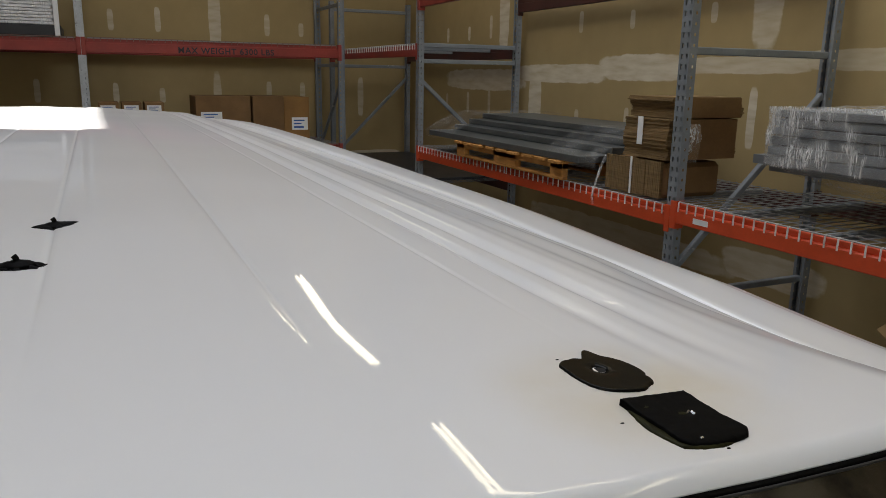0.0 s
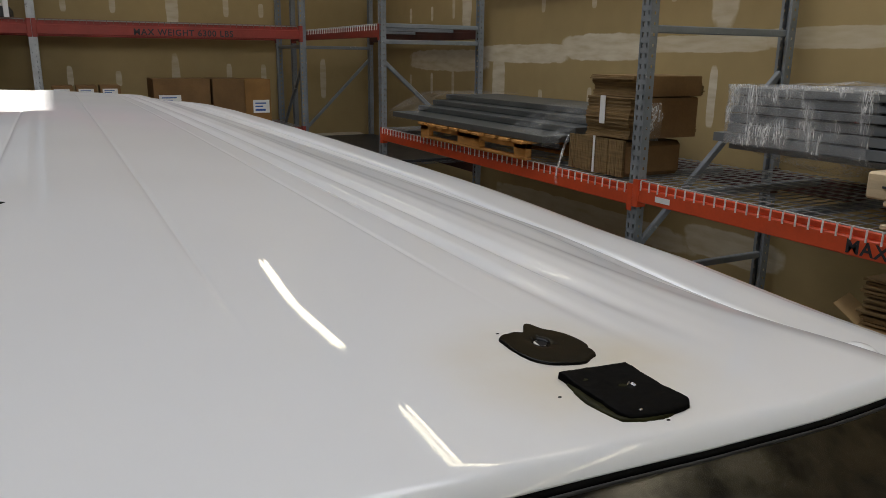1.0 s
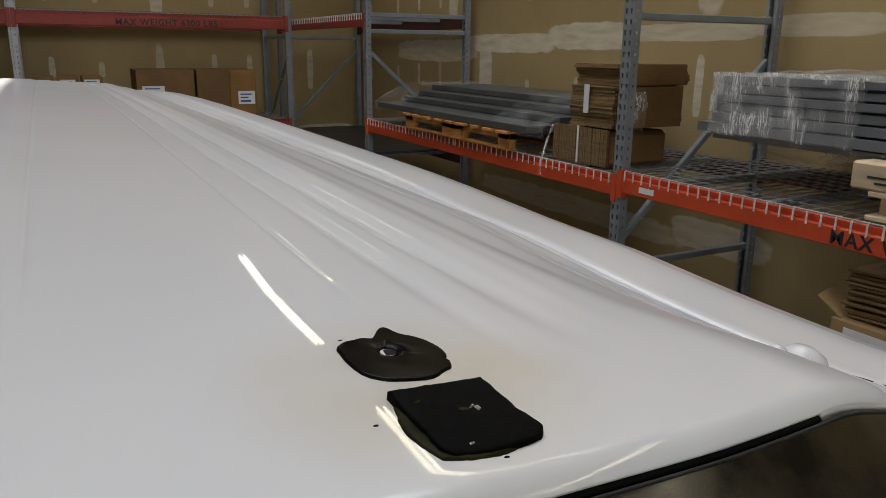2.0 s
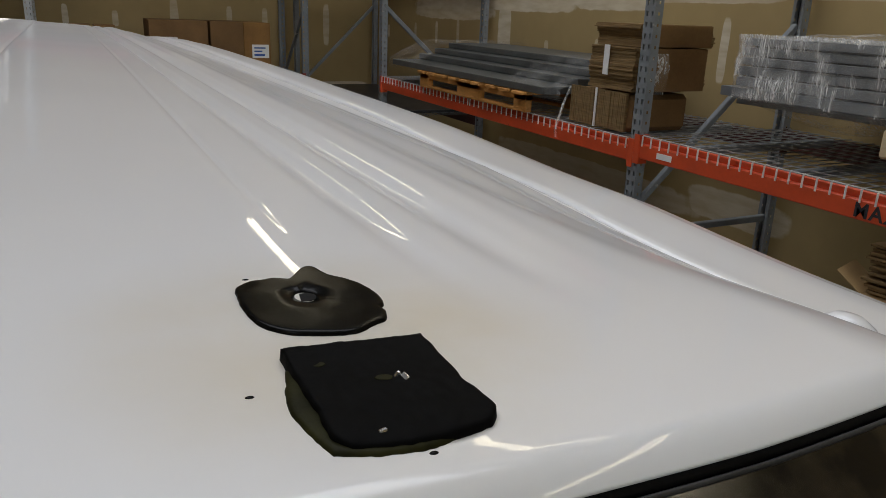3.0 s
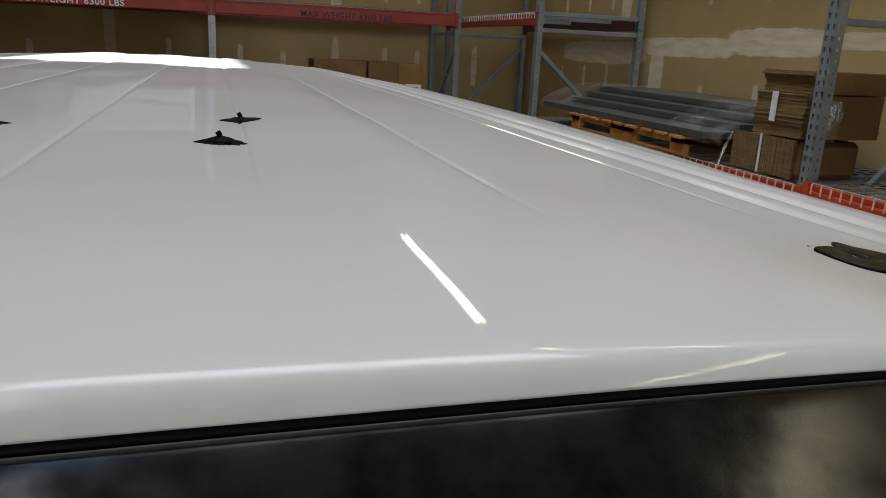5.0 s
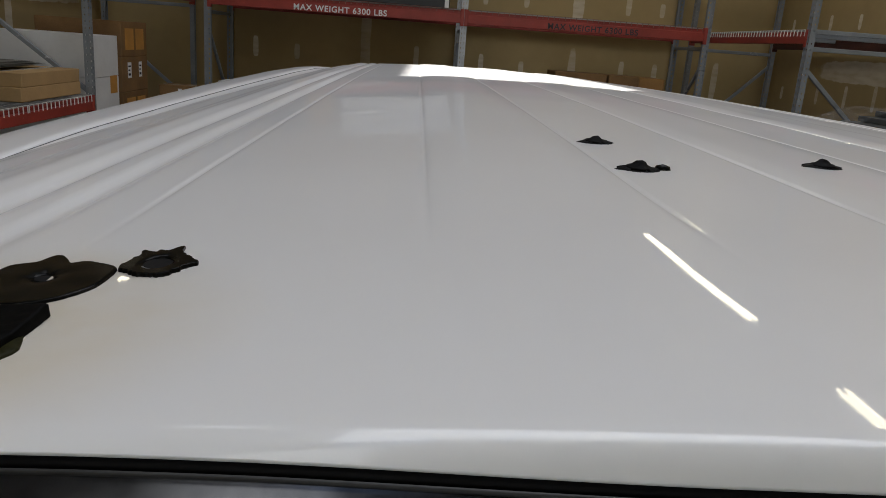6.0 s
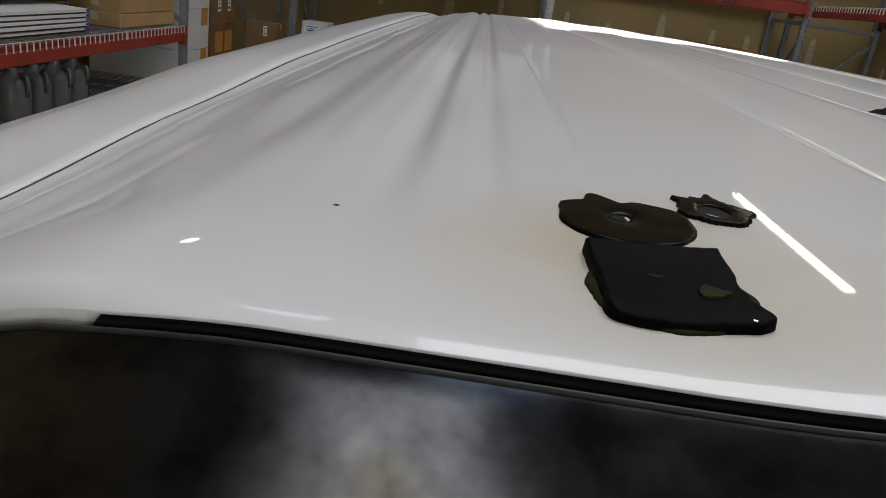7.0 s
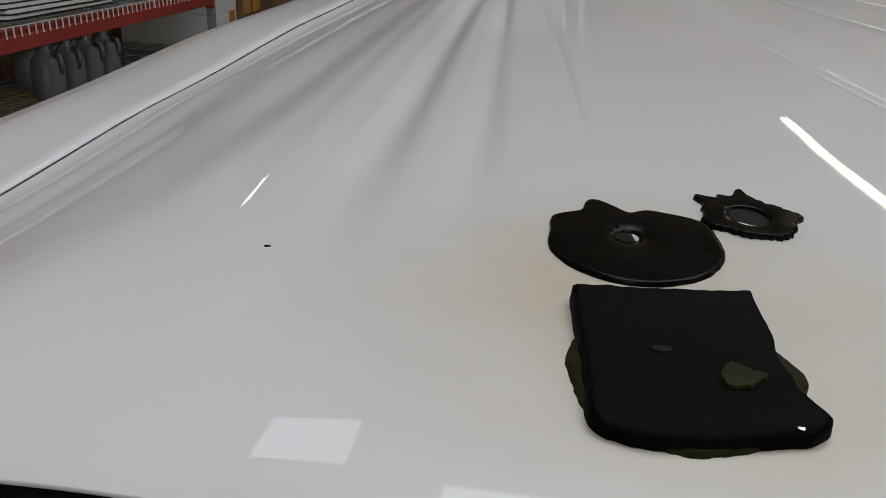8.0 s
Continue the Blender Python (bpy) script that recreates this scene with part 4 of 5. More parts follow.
blob("sealant_ring", 0.4535, 0.0990, 0.0210, 0.0250, 0.0012, [(1.27, 0.17, 0.30), (1.72, 0.22, -0.22), (2.10, 0.16, -0.08), (2.62, 0.22, 0.08), (-0.42, 0.07, -0.08), (-0.75, 0.2, 0.06), (-2.4, 0.4, 0.08)], SEALANT, "round black sealant washer with a hole in it", G1, hole=0.15, dish=0.95, hx=-0.001, hy=0.0045, seed=7, edge=0.05, rag=0.012)
# left rear corner
pad = thing("sealant_pad", (-0.460, 0.051, roof_z(-0.460, 0.051)), "torn square black butyl pad stuck on the white roof", "sealant pad", G1)
blob("residue", -0.4600, 0.0490, 0.0212, 0.0232, 0.0011, [(0.05, 0.25, 0.10), (-0.75, 0.3, -0.10), (2.5, 0.3, -0.05), (-1.7, 0.3, 0.05)], RESIDUE, "olive residue round the pad", G1, square=0.36, seed=9, parent=pad, edge=0.12)
pad_slab(pad, -0.4596, 0.0520, 0.0192, 0.0250, 0.0034, 0.0016, 0.05, [(1, -0.02, 0.22, -0.06), (1, -0.45, 0.12, -0.05), (1, -0.80, 0.2, 0.11), (-1, -0.2, 0.5, -0.03)], 12, -0.005)
blob("bare_spot", -0.4512, 0.0437, 0.0034, 0.0034, 0.0039, [(0.1, 0.3, 0.5), (1.7, 0.3, 0.4), (-2.2, 0.3, 0.3)], RESIDUE, "olive patch where the pad has torn", G1, seed=14, parent=pad, edge=0.06, rag=0.2)
# Dark lump in place of the shade in the pad's hole
blob("bolt_dent", -0.4632, 0.0522, 0.0022, 0.0012, 0.0038, [], RUBBER, "dark spot standing in for the hole in the pad", G1, seed=35, parent=pad, edge=0.05, rag=0.2)
part("glint", Geo().box((-0.0007, -0.0004, -0.0004), (0.0007, 0.0004, 0.0004), 0.0002, pose(-0.4448, 0.0308, roof_z(-0.445, 0.031) + 0.0026, -20, 0, -8)), GLINT, pad, "bright metal sliver added for a glint")
blob("sealant_ring", -0.4598, 0.1115, 0.0226, 0.0258, 0.0012, [(1.86, 0.17, 0.32), (2.48, 0.25, 0.14), (1.48, 0.15, -0.16), (0.62, 0.3, 0.12)], SEALANT, "round black sealant washer with a hole in it", G1, hole=0.13, dish=0.95, hx=-0.001, hy=0.0045, seed=16, edge=0.05, rag=0.008)
blob("torn_sealant", -0.4250, 0.1335, 0.0118, 0.0160, 0.0016, [(0.0, 0.2, 0.28), (1.4, 0.14, 0.45), (2.35, 0.14, 0.42), (-1.0, 0.3, 0.10), (3.5, 0.3, 0.22), (0.75, 0.15, -0.12), (1.9, 0.1, 0.15)], SEALANT, "torn black sealant ring round an open hole", G1, hole=0.46, dish=0.3, hy=-0.0012, seed=18, rag=0.10, edge=0.1)
# Black discs put the darkness of the bolt holes onto the closed roof
part("hole", Geo().lathe([(0.0005, 0.0007), (0.0058, 0.0007), (0.0060, -0.001)], 18, Matrix.Translation((-0.4250, 0.1325, roof_z(-0.4250, 0.1325))) @ Matrix.Diagonal((0.95, 1.25, 1, 1))), RUBBER, bpy.data.objects["torn_sealant"], "black disc standing in for the dark open bolt hole")
for name, x, y in (("sealant_ring", 0.4525, 0.1035), ("sealant_ring.001", -0.4608, 0.1160)):
    part("hole", Geo().lathe([(0.0003, 0.0001), (0.0034, 0.0001), (0.0036, -0.001)], 14, Matrix.Translation((x, y, roof_z(x, y)))), RUBBER, bpy.data.objects[name], "black disc standing in for a dark bolt hole")
part("rim", Geo().tube([(-0.4250 + 0.0060 * math.cos(a * 0.19 + 3.9), 0.1322 + 0.0078 * math.sin(a * 0.19 + 3.9), roof_z(-0.425, 0.1322) + 0.0006) for a in range(15)], 0.0006, 6), STEEL, bpy.data.objects["torn_sealant"], "bare bright rim of the hole", True)
# five sealed bolts across the roof
for i, (x, y, kind) in enumerate(((-0.161, 0.537, 0), (-0.162, 0.392, 2), (0.005, 0.446, 0), (0.186, 0.528, 1), (0.168, 0.388, 1))):
    t = blob("sealed_bolt", x, y, 0.0155, 0.0135, 0.0022, [(0.2, 0.2, 0.2), (3.3, 0.2, 0.22), (1.5 + i, 0.15, 0.16)], SEALPAD, "bolt stub capped with a spread of black sealant", "sealed bolts on the roof", seed=20 + i, edge=0.9, rag=0.11)
    z = roof_z(x, y)
    top = 0.0066 if kind != 1 else 0.0052
    g = Geo().lathe([(0.0125, 0.0006), (0.0095, 0.0022), (0.0060, 0.0036), (0.0036, top - 0.0012), (0.0016, top - 0.0002), (0.0004, top)], 16, Matrix.Translation((x, y, z)))
    g.v = [(p[0] + 0.0016 * noise.noise((p[0] * 260, p[1] * 260, p[2] * 260 + i)), p[1] + 0.0016 * noise.noise((p[0] * 260, p[1] * 260, p[2] * 260 + i + 9)), p[2] + 0.0009 * noise.noise((p[0] * 300, p[1] * 300, i + 5))) for p in g.v]
    part("cap", g, SEALPAD, t, smooth=True)
    if kind == 1:
        part("wire_end", Geo().tube([(x, y, z + 0.003), (x - 0.0005, y, z + 0.0058), (x - 0.0018, y, z + 0.0078)], 0.0021, 8), SEALANT, t, "short bent stub", True)
    if kind == 2:
        part("crumb", Geo().lathe([(0.0065, 0), (0.005, 0.003), (0.001, 0.0042)], 9, Matrix.Translation((x + 0.019, y + 0.004, z))), SEALANT, t, smooth=True)
for x, y in ((0.4236, 0.0470), (0.4533, 0.0150), (-0.5548, 0.1005), (0.4385, 0.1215)):
    single("sealant_crumb", Geo().lathe([(0.0008, 0.0), (0.0006, 0.0003), (0.0002, 0.0004)], 7, Matrix.Translation((x, y, roof_z(x, y) - 0.0001)) @ Matrix.Diagonal((1.5, 0.9, 1, 1))), SEALANT, "crumb of black sealant on the white roof", "sealant", group="crumbs of sealant", smooth=True)


# ---- loads on the racks ----
def carton(x0, x1, y0, y1, z0, z1, mat, label, category="box", name="cardboard_box", group="", tape=None, labels=(), mat2=None):
    """A closed carton with a seam, tape and paper labels. labels: (side, u, z, w, h)."""
    t = thing(name, ((x0 + x1) / 2, (y0 + y1) / 2, z0), label, category, group)
    part("carton", Geo().box((x0, y0, z0), (x1, y1, z1), 0.004), mat, t)
    if tape:
        g = Geo()
        if tape == "x":
            g.box((x0 - 0.0008, (y0 + y1) / 2 - 0.025, z1 - 0.06), (x1 + 0.0008, (y0 + y1) / 2 + 0.025, z1 + 0.0008))
        else:
            g.box(((x0 + x1) / 2 - 0.025, y0 - 0.0008, z1 - 0.06), ((x0 + x1) / 2 + 0.025, y1 + 0.0008, z1 + 0.0008))
        part("tape", g, TAPE, t)
    for side, u, z, w, h, what in labels:
        m2 = {"paper": PAPER, "ochre": OCHRE}[what]
        if side == "-y":
            q = Geo().box((u, y0 - 0.0012, z), (u + w, y0, z + h))
            bars = [((u + w * a, y0 - 0.0018, z + h * b), (u + w * c, y0 - 0.0010, z + h * d)) for a, b, c, d in ((0.12, 0.7, 0.8, 0.8), (0.12, 0.45, 0.6, 0.55), (0.12, 0.15, 0.75, 0.3))]
        elif side == "-x":
            q = Geo().box((x0 - 0.0012, u, z), (x0, u + w, z + h))
            bars = [((x0 - 0.0018, u + w * a, z + h * b), (x0 - 0.0010, u + w * c, z + h * d)) for a, b, c, d in ((0.12, 0.7, 0.8, 0.8), (0.12, 0.45, 0.6, 0.55), (0.12, 0.15, 0.75, 0.3))]
        else:
            q = Geo().box((x1, u, z), (x1 + 0.0012, u + w, z + h))
            bars = [((x1 + 0.001, u + w * a, z + h * b), (x1 + 0.0018, u + w * c, z + h * d)) for a, b, c, d in ((0.12, 0.7, 0.8, 0.8), (0.12, 0.45, 0.6, 0.55), (0.12, 0.15, 0.75, 0.3))]
        lab = part("label", q, m2, t, "white printed label" if what == "paper" else "yellow-brown printed panel")
        if what == "paper":
            gb = Geo()
            for a, b in bars:
                gb.box(a, b)
            part("print", gb, BLUEINK if side == "-y" else INK, lab)
    return t


def flat_stack(x0, x1, y0, y1, z0, z1, n, mat, label, seed, jitter=0.012, name="cardboard_stack", category="cardboard", group="", wave=0.0):
    """A pile of flat sheets, each slightly out of line."""
    rnd = random.Random(seed)
    t = thing(name, ((x0 + x1) / 2, (y0 + y1) / 2, z0), label, category, group)
    h = (z1 - z0) / n
    for i in range(n):
        a, b, c, d = (rnd.uniform(-jitter, jitter) for _ in range(4))
        w = wave * math.sin(i * 0.4)
        part("sheet", Geo().box((x0 + a + w, y0 + b, z0 + i * h), (x1 + c + w, y1 + d, z0 + (i + 0.93) * h), h * 0.12), mat, t)
    return t


def film_round(t, x0, x1, y0, y1, z0, z1, mat, seed, sag=0.0, top=True):
    """Crinkled stretch film pulled round a load."""
    def fn(u, v):
        a = u * 4
        s = [(x0, y0), (x1, y0), (x1, y1), (x0, y1), (x0, y0)]
        i = min(int(a), 3)
        k = a - i
        x, y = s[i][0] + (s[i + 1][0] - s[i][0]) * k, s[i][1] + (s[i + 1][1] - s[i][1]) * k
        z = z0 + (z1 - z0) * v
        z -= sag * (1 - v) * (0.4 + 0.6 * abs(noise.noise((x * 3, y * 3, seed))))
        f = 0.010 * noise.noise((x * 14, y * 14, z * 9 + seed)) + 0.006 * noise.noise((x * 40, y * 40, z * 12 + seed))
        cx, cy = (x0 + x1) / 2, (y0 + y1) / 2
        return (x + math.copysign(f + 0.006, x - cx), y + math.copysign(f + 0.006, y - cy), z)
    ob = part("stretch_film", Geo().grid(fn, 96, 12), mat, t, "clear crinkled stretch film", True)
    return ob


DK, DK2, DKF = 1.622, 1.649, 1.466
# bay between the second and third frames: a wooden pallet carrying wrapped steel panels
pal = thing("pallet", (3.28, 4.6, DK), "orange-stained wooden pallet on the wire deck", "pallet")
for x in (2.84, 3.22, 3.6):
    g = Geo()
    g.box((x, 3.72, DK + 0.018), (x + 0.045, 3.86, DK + 0.105), 0.003).box((x, 4.30, DK + 0.018), (x + 0.045, 4.62, DK + 0.105), 0.003).box((x, 5.10, DK + 0.018), (x + 0.045, 5.24, DK + 0.105), 0.003)
    g.box((x, 3.72, DK + 0.068), (x + 0.045, 5.24, DK + 0.105), 0.003).box((x, 3.72, DK), (x + 0.045, 5.24, DK + 0.02), 0.003)
    part("stringer", g, PALLETWOOD, pal)
for i in range(9):
    y = 3.70 + i * 0.176
    part("plank", Geo().box((2.79 + 0.008 * (i % 3), y, DK + 0.106), (3.72, y + 0.115, DK + 0.124), 0.002), PALLETWOOD, pal)


def channel_panel(t, x0, x1, y0, y1, z, h, tilt=0.0):
    """A folded sheet-steel panel: flat top with turned-down edges."""
    g = Geo().box((x0, y0, z + h - 0.003), (x1, y1, z + h), 0.001)
    g.box((x0, y0, z), (x0 + 0.003, y1, z + h), 0.0008).box((x1 - 0.003, y0, z), (x1, y1, z + h), 0.0008)
    g.box((x0, y0, z), (x0 + 0.02, y1, z + 0.003), 0.0008)
    return part("panel", g, GREYMETAL, t)


st = thing("panel_stack", (3.3, 4.7, DK + 0.125), "grey folded steel panels in stretch film on a pallet", "steel panels", "wrapped steel panels")
for i, x0 in enumerate((2.82, 3.06, 3.20, 3.33)):
    z0 = DK + 0.128 + i * 0.045
    g = Geo().box((x0, 3.52, z0), (3.86, 5.75, z0 + 0.0425), 0.003)
    part("panel", g, SHADYMETAL, st)
for y0, y1, sd in ((3.36, 3.95, 3), (5.3, 5.86, 5)):
    def wrap(u, v, y0=y0, y1=y1, sd=sd):
        y = y0 + (y1 - y0) * u
        marks = [(2.83, DK + 0.11), (2.83, DK + 0.175), (3.14, DK + 0.325), (3.88, DK + 0.325)]
        f = v * 3
        i = min(int(f), 2)
        k = f - i
        x, z = marks[i][0] + (marks[i + 1][0] - marks[i][0]) * k, marks[i][1] + (marks[i + 1][1] - marks[i][1]) * k
        return (x - 0.012 * noise.noise((x * 12, y * 9, sd)), y, z + 0.014 * noise.noise((x * 8, y * 14, sd + 2)))
    part("stretch_film", Geo().grid(wrap, 24, 30), FILM3, st, "clear crinkled stretch film", True)

# folded cartons in three bundles beside the post
flat_stack(2.935, 3.335, 2.90, 3.385, DK + 0.004, DK + 0.205, 1, CARD, "bundle of flattened brown cartons", 2, 0.0, group="bundles of flattened cartons")
b = bpy.data.objects["cardboard_stack"]
g = Geo()
for i in range(34):
    y = 2.91 + i * 0.0139
    g.box((2.918 + 0.006 * noise.noise((i * 0.7, 0, 1)), y, DK + 0.006), (2.935, y + 0.0105, DK + 0.2 + 0.004 * noise.noise((i * 0.5, 3, 1))))
part("sheet_edges", g, CARDEDGE, b)
part("strap", Geo().box((2.908, 3.14, DK + 0.004), (2.914, 3.152, DK + 0.208)), PAPER, b)
flat_stack(2.93, 3.40, 2.89, 3.25, DK + 0.209, DK + 0.425, 26, CARDEDGE, "pile of flattened brown cartons with a white tag", 21, 0.004, group="bundles of flattened cartons", wave=0.008)
flat_stack(2.95, 3.42, 2.88, 3.24, DK + 0.428, DK + 0.540, 14, CARDEDGE, "pile of flattened brown cartons on a bundle", 23, 0.006, group="bundles of flattened cartons", wave=0.014)
for x1, z0, z1 in ((3.385, DK + 0.212, DK + 0.423), (3.40, DK + 0.432, DK + 0.536)):
    single("cardboard_sheet", Geo().box((2.955, 2.868, z0), (x1, 2.8725, z1), 0.001), CARD, "flat brown cardboard sheet at the end of the pile", "cardboard", group="end sheets of the pile")
single("paper_tag", Geo().box((2.912, 3.075, DK + 0.28), (2.917, 3.115, DK + 0.43)), PAPER, "long white paper tag on flattened cartons", "tag")
fl = thing("stretch_film", (3.1, 2.8, DK + 0.2), "loose crinkled clear film on the carton pile", "film")


def hang(u, v):
    return (2.97 + 0.14 * u + 0.01 * noise.noise((u * 5, v * 5, 2)), 2.858 - 0.02 * math.sin(v * 3) + 0.012 * noise.noise((u * 9, v * 7, 1)), DK + 0.20 + 0.2 * v)


part("sheet", Geo().grid(hang, 12, 14), FILM, fl, smooth=True)
tail = thing("film_tail", (2.88, 3.45, DK), "twisted tail of clear film hanging over the beam", "film")
part("twist", Geo().tube([(2.93, 3.40, DK + 0.19), (2.90, 3.415, DK + 0.1), (2.872, 3.42, DK + 0.0), (2.862, 3.425, DK - 0.06), (2.866, 3.42, DK - 0.1)], 0.008, 7), FILM, tail, smooth=True)

# next bay: grey steel panels on spacers, wrapped in film
gs = thing("panel_stack", (3.3, 1.6, DK2), "pile of grey folded steel panels in stretch film", "steel panels", "wrapped steel panels")
for i, (dz, h, off) in enumerate(((0.20, 0.024, 0.0), (0.230, 0.040, -0.03), (0.278, 0.036, -0.02), (0.322, 0.036, 0.0), (0.367, 0.030, -0.01), (0.405, 0.032, 0.01), (0.446, 0.030, 0.0))):
    channel_panel(gs, 3.02 + off, 3.93 + off, 0.2, 2.30 + 0.02 * (i % 2) - (0.0 if i != 1 else -0.05), DK2 + dz, h)
# Added black block inside the pile, so its gaps look shaded
part("core", Geo().box((3.05, 0.24, DK2 + 0.205), (3.66, 2.27, DK2 + 0.465)), DARK, gs, "black filler standing in for shade in the gaps between panels")
for x in (3.1, 3.6):
    for y in (0.35, 1.35):
        part("spacer", Geo().box((x - 0.05, y, DK2), (x + 0.05, y + 0.1, DK2 + 0.199), 0.004), PALEWOOD, gs)
film_round(gs, 2.985, 3.2, 1.62, 2.292, DK2 + 0.225, DK2 + 0.49, FILM, 4, sag=0.0)
film_round(gs, 2.975, 3.18, 1.85, 2.285, DK2 + 0.235, DK2 + 0.492, FILM, 9, sag=0.0)


def belly(u, v):
    """Loose film hanging in a bag under the panels' end."""
    y = 1.45 + 0.90 * u
    drop = 0.10 * math.sin(math.pi * min(1.0, u * 1.1)) ** 0.7
    return (2.985 + 0.40 * v, y + 0.012 * noise.noise((u * 8, v * 6, 5)), DK2 + 0.225 - drop * math.sin(math.pi * v) ** 0.6 + 0.006 * noise.noise((u * 12, v * 12, 6)))


def crest(u, v):
    """Loose film bunched over the top of the pile."""
    y = 0.9 + 1.37 * u
    return (3.00 + 0.55 * v, y, DK2 + 0.480 + 0.05 * math.sin(math.pi * v) ** 0.5 * (0.35 + 0.65 * (1 - u)) * min(1.0, 6 * (1 - u)) + 0.010 * noise.noise((u * 12, v * 9, 4)))


part("film_crest", Geo().grid(crest, 40, 14), FILM2, gs, "loose film bunched over the panels", True)
part("film_bag", Geo().grid(belly, 30, 16), FILM2, gs, "slack film hanging under the panels", True)
blk = thing("wood_block", (2.98, 1.47, DK2), "pale wooden pallet block with marker scrawl", "wood block", "wood blocks on the deck")
part("block", Geo().box((2.90, 1.30, DK2 + 0.105), (3.02, 1.535, DK2 + 0.205), 0.008), PALEWOOD, blk)
part("scrawl", Geo().box((2.897, 1.40, DK2 + 0.15), (2.8995, 1.47, DK2 + 0.158)).box((2.897, 1.36, DK2 + 0.13), (2.8995, 1.44, DK2 + 0.138)), INK, blk)
part("board", Geo().box((2.90, 1.28, DK2 + 0.0), (3.04, 1.46, DK2 + 0.018), 0.003).box((2.90, 1.28, DK2 + 0.085), (3.04, 1.46, DK2 + 0.104), 0.003).box((2.95, 1.28, DK2 + 0.018), (3.04, 1.44, DK2 + 0.085), 0.003), PALEWOOD, blk)
single("beam_label", Geo().box((XR - 0.0045, 2.50, 1.552), (XR - 0.0022, 2.60, 1.580)), PAPER, "small white maker's label on the beam", "label")
# open carton of flattened boxes below that deck
low = thing("open_carton", (3.2, 1.45, 0.9), "open brown carton full of flattened boxes", "box")
part("carton", Geo().box((2.95, 1.0, 0.92), (3.5, 1.56, 1.24), 0.004), KRAFT, low)
part("flap", Geo().bar((3.06, 1.56, 1.24), (3.03, 1.65, 1.31), 0.2, 0.005), KRAFT, low)
crnd = random.Random(77)
for i in range(15):
    m = pose(3.2 + crnd.uniform(-0.012, 0.012), 1.31 + crnd.uniform(-0.015, 0.015), 1.26 + i * 0.0125, -3, crnd.uniform(-1, 1), 0)
    part("sheet", Geo().box((-0.22, -0.22, 0), (0.22, 0.22, 0.010), 0.001, m), CARDEDGE, low)
part("label", Geo().box((2.946, 1.10, 1.06), (2.9495, 1.50, 1.215)), PAPER, low)
single("stand_crate", Geo().box((2.92, 0.8, 0.0), (3.6, 1.60, 0.918), 0.01), CARD, "tall brown carton on the floor", "box")

# bay beyond the third frame: black sheet on the low deck
single("black_sheet", Geo().box((2.86, 6.35, 1.257), (3.86, 8.8, 1.28), 0.004), PANEL, "black laminate sheet lying on the rack deck", "sheet")

# far rack: cartons on the low deck, wrapped goods on the high one
carton(1.19, 1.765, 8.22, 8.75, DKF, 1.99, CARD, "large brown cardboard box on the far rack", group="boxes on the far rack", labels=(("-y", 1.24, 1.715, 0.22, 0.11, "paper"),))
carton(1.79, 2.13, 8.22, 8.75, DKF, 1.99, CARD, "brown cardboard box on the far rack", group="boxes on the far rack")
carton(2.135, 2.42, 8.24, 8.80, DKF, 1.985, ORANGECARD, "orange-brown box with a white label", group="boxes on the far rack", labels=(("-y", 2.22, 1.62, 0.18, 0.14, "paper"),))
for i, x in enumerate((0.25, 0.47, 0.69)):
    carton(x, x + 0.19, 8.25, 8.6, DKF, 1.925, CARD, "small brown box with a white label", group="small boxes on the far rack", labels=(("-y", x + 0.02, 1.82, 0.14, 0.075, "paper"),))
DKT = 2.561
wp = thing("wrapped_load", (-0.7, 8.6, DKT), "white panels in stretch film on a black pallet", "wrapped load")
part("pallet", Geo().box((-1.25, 8.22, DKT), (-0.02, 9.1, DKT + 0.10), 0.006), DARK, wp)
for i in range(16):
    part("panel", Geo().box((-1.22 + 0.01 * (i % 3), 8.24, DKT + 0.105 + i * 0.03), (-0.08 - 0.012 * (i % 2), 9.05, DKT + 0.13 + i * 0.03), 0.003), WHITEBOX, wp)
film_round(wp, -1.25, -0.06, 8.22, 9.08, DKT + 0.10, DKT + 0.60, FILM2, 8)
part("corner_post", Geo().box((-0.075, 8.21, DKT), (-0.03, 8.25, DKT + 0.6), 0.003), PAPER, wp)
for i, (x, w, h, mt) in enumerate(((-2.45, 0.5, 0.42, DARK), (-1.9, 0.30, 0.5, DARK), (-1.58, 0.28, 0.38, KRAFT))):
    carton(x, x + w, 8.25, 8.8, DKT, DKT + h, mt, "dark carton on the upper level of the far rack" if mt is DARK else "kraft carton on the upper level of the far rack", group="boxes on the high level")

# left rack
fs = thing("panel_pile", (-3.25, 4.1, 1.601), "stack of white clad panels with blue ends and dark edges", "panels")
prnd = random.Random(31)


def sheet_outline(x0, x1, y0, y1, r):
    """A rectangle with rounded corners."""
    pts = []
    for cx, cy, a0 in ((x1 - r, y1 - r, 0), (x0 + r, y1 - r, 90), (x0 + r, y0 + r, 180), (x1 - r, y0 + r, 270)):
        for k in range(5):
            w = radians(a0 + 22.5 * k)
            pts.append((cx + r * math.cos(w), cy + r * math.sin(w)))
    return pts


def slab(x0, x1, y0, y1, z0, z1, r):
    o = sheet_outline(x0, x1, y0, y1, r)
    n = len(o)
    return Geo().add([(x, y, z0) for x, y in o] + [(x, y, z1) for x, y in o], [tuple(range(n)), tuple(range(n, 2 * n))] + [(k, (k + 1) % n, n + (k + 1) % n, n + k) for k in range(n)])


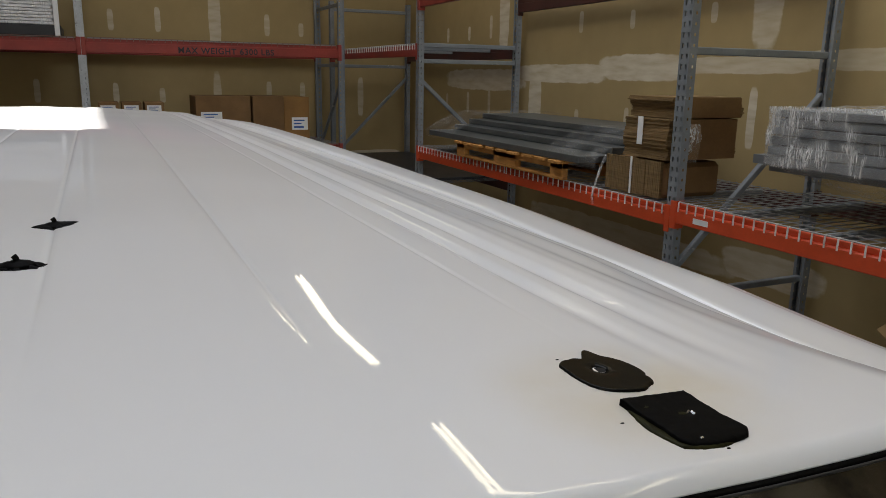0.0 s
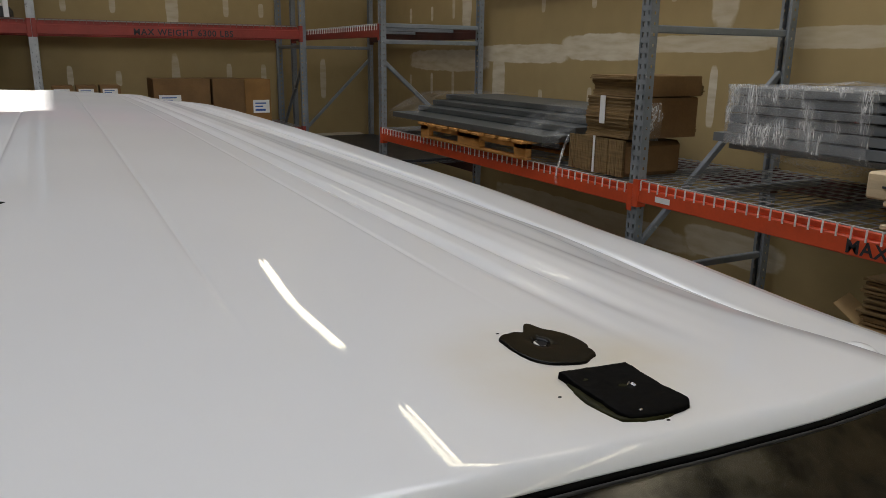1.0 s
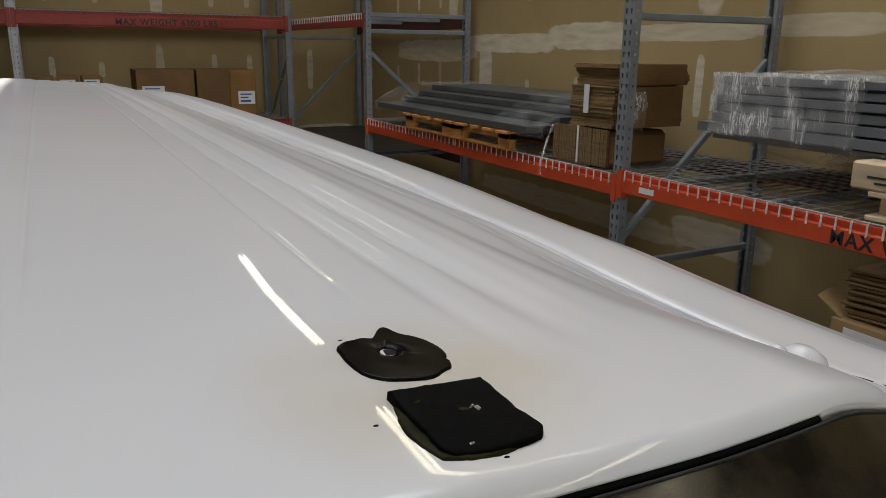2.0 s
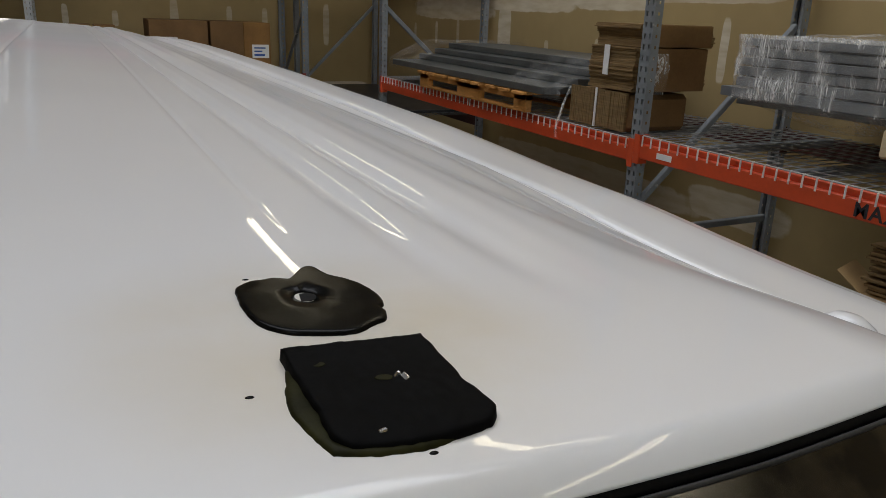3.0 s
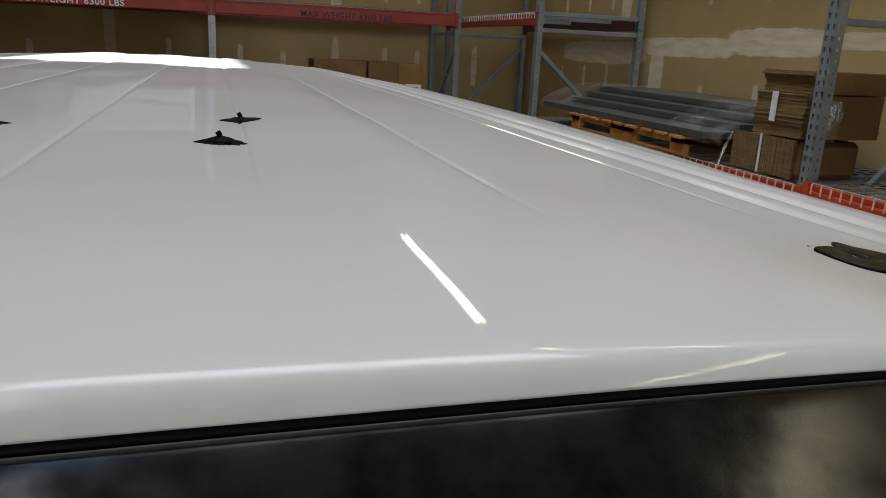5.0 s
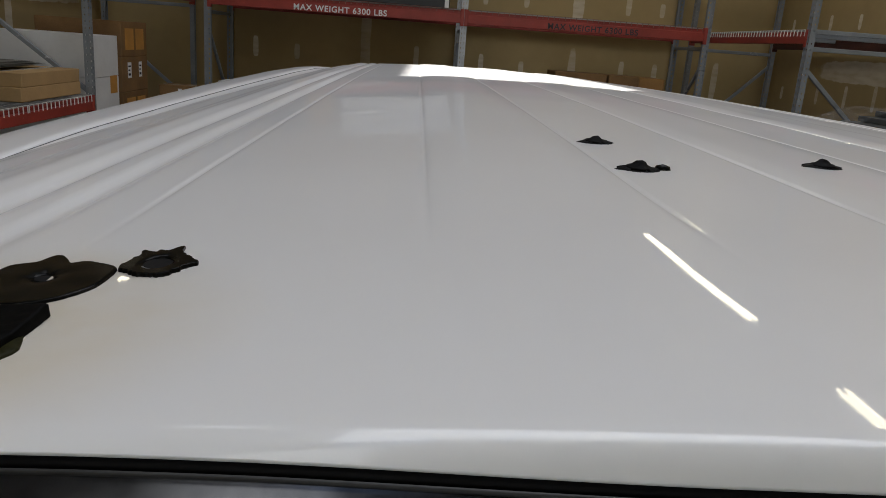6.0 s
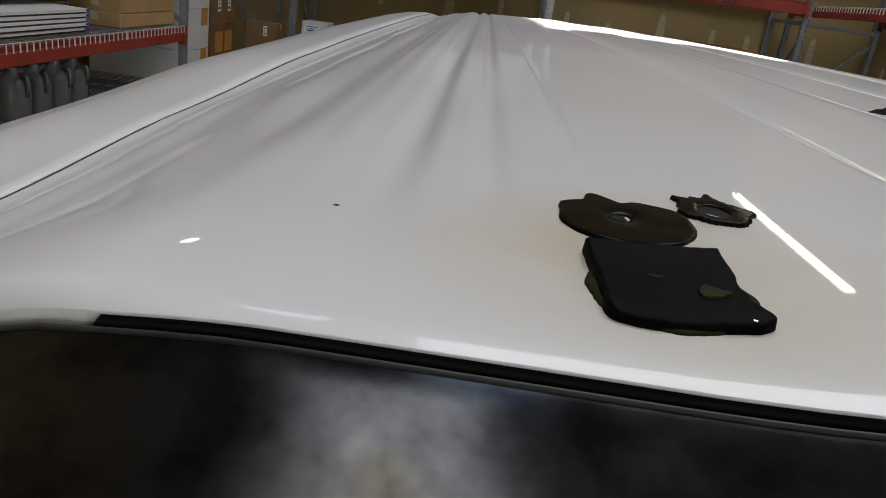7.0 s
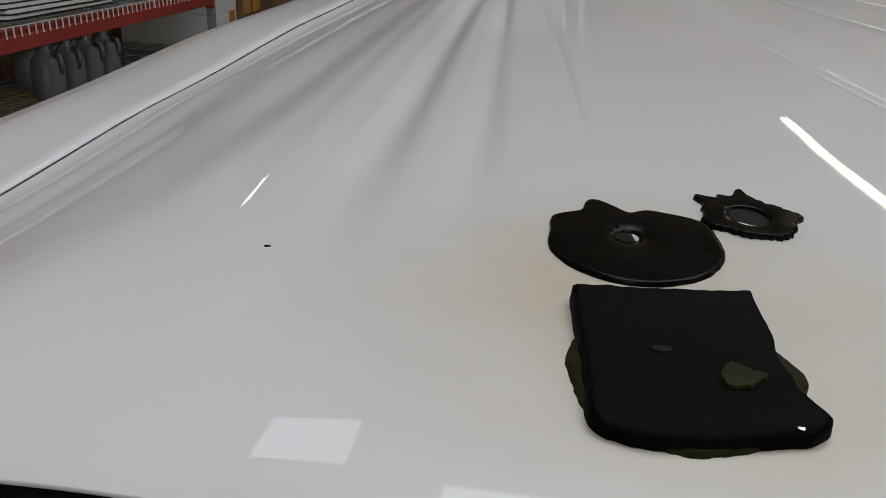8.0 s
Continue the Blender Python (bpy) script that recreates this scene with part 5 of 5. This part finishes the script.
for i in range(5):
    z = 1.601 + i * 0.0275
    dx, dy = prnd.uniform(-0.012, 0.012), 0.02 * (4 - i) + prnd.uniform(-0.02, 0.02)
    sheet = part("panel", slab(-3.60 + dx, -2.985 + dx, 3.50 + dy, 4.70 - dy * 0.3, z + 0.010, z + 0.0265, 0.05), WHITEBOX, fs)
    part("backing", slab(-3.595 + dx, -2.99 + dx, 3.505 + dy, 4.69 - dy * 0.3, z, z + 0.010, 0.05), OLIVE if i % 2 else DARK, sheet, "dark backing layer")
    part("end_band", slab(-3.30 + dx, -2.983 + dx, 4.60 - dy * 0.3, 4.704 - dy * 0.3, z + 0.012, z + 0.0255, 0.045), BLUEINK, sheet, "blue end band")
part("hanging_slot", slab(-3.34, -3.29, 4.16, 4.20, 1.7375, 1.7395, 0.012), INK, fs, "small dark slot")
for k, (a, b_) in enumerate(((5.08, 6.0), (5.10, 5.99))):
    carton(-3.36, -2.985, a, b_, 1.601 + k * 0.098, 1.697 + k * 0.098, KRAFT, "flat kraft carton lying on the wire deck", group="flat kraft cartons", tape="y")
flat_stack(-3.85, -3.40, 3.2, 5.0, 1.601, 1.72, 2, KRAFT, "long flat brown cartons", 40, 0.01, "carton_pile", "box")
strips = thing("strip_pile", (-3.4, 4.7, 1.80), "loose pile of thin dull metal strips on the cartons", "metal strips")
srnd = random.Random(41)
for i in range(16):
    long_ = srnd.uniform(0.85, 1.12)
    m = pose(-3.40 + srnd.uniform(-0.22, 0.20), 4.72 + srnd.uniform(-0.10, 0.14), 1.8005 + i * 0.0030, srnd.uniform(-0.25, 0.25), srnd.uniform(-0.6, 0.6), srnd.uniform(-4, 3))
    part("strip", Geo().box((-0.055, -long_, 0), (0.055, long_, 0.0022), 0.0004, m), STRIP, strips)
single("support_board", Geo().box((-3.8, 3.3, 1.725), (-3.4, 5.9, 1.798), 0.004), CARD, "brown board under the metal strips", "board")
ST = 0.342
for i in range(6):
    lab = (("+x", 6.53, 0.05 + i * ST + 0.15, 0.15, 0.15, "ochre"),) if i in (3, 4) else ()
    carton(-3.80, -2.96, 6.22, 6.72, 0.002 + i * ST, (i + 1) * ST, WHITEBOX, "large white carton in a tall stack", name="white_box", group="stack of white boxes", labels=lab)
for i in range(7):
    z = 0.002 + i * 0.311
    lab = [("+x", 6.97, z + 0.12, 0.09, 0.14, "paper"), ("+x", 7.25, z + 0.12, 0.08, 0.14, "paper")] if i % 2 else [("+x", 6.93, z + 0.06, 0.21, 0.19, "ochre"), ("+x", 7.19, z + 0.06, 0.21, 0.19, "ochre")]
    carton(-3.72, -2.97, 6.84, 7.48, z, z + 0.309, CARD, "brown carton with labels in a tall stack", group="stack of brown boxes", labels=lab)


def jug(x, y, z):
    t = thing("plastic_jug", (x, y, z), "cloudy white plastic jug with a screw cap", "jug", "row of plastic jugs")
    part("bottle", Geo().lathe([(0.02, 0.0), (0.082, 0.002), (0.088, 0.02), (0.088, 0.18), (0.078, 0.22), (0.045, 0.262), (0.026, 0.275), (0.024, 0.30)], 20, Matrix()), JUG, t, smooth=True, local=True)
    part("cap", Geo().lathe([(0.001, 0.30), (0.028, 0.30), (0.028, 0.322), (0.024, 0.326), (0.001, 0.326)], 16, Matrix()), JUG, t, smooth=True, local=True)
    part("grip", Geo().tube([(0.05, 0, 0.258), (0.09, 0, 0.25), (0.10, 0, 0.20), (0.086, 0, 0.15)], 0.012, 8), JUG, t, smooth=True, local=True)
    return t


j0 = jug(-3.06, 4.58, 1.139)
for x, y in ((-3.06, 4.37), (-3.06, 4.16), (-3.06, 3.95), (-3.27, 4.55), (-3.27, 4.32), (-3.27, 4.1)):
    copy_thing(j0, pose(x, y, 1.139, 0, 0, random.Random(int(y * 100)).uniform(-40, 40)))
# dim corner: taped brown carton and a white one beside the far frame
carton(-2.95, -2.62, 7.75, 8.05, 1.2, 1.58, CARD, "brown carton with a torn shiny tape", group="boxes in the dim corner", tape="x", labels=(("-y", -2.76, 1.45, 0.04, 0.10, "paper"),))
single("carton_stand", Geo().box((-3.0, 7.70, 0), (-2.6, 8.10, 1.198), 0.01), CARD, "tall brown carton on the floor", "box")
carton(-2.48, -2.2, 8.24, 8.6, DKF, DKF + 0.16, WHITEBOX, "white carton with dark print on the far rack", group="boxes in the dim corner", labels=(("-y", -2.45, DKF + 0.05, 0.18, 0.08, "paper"),))
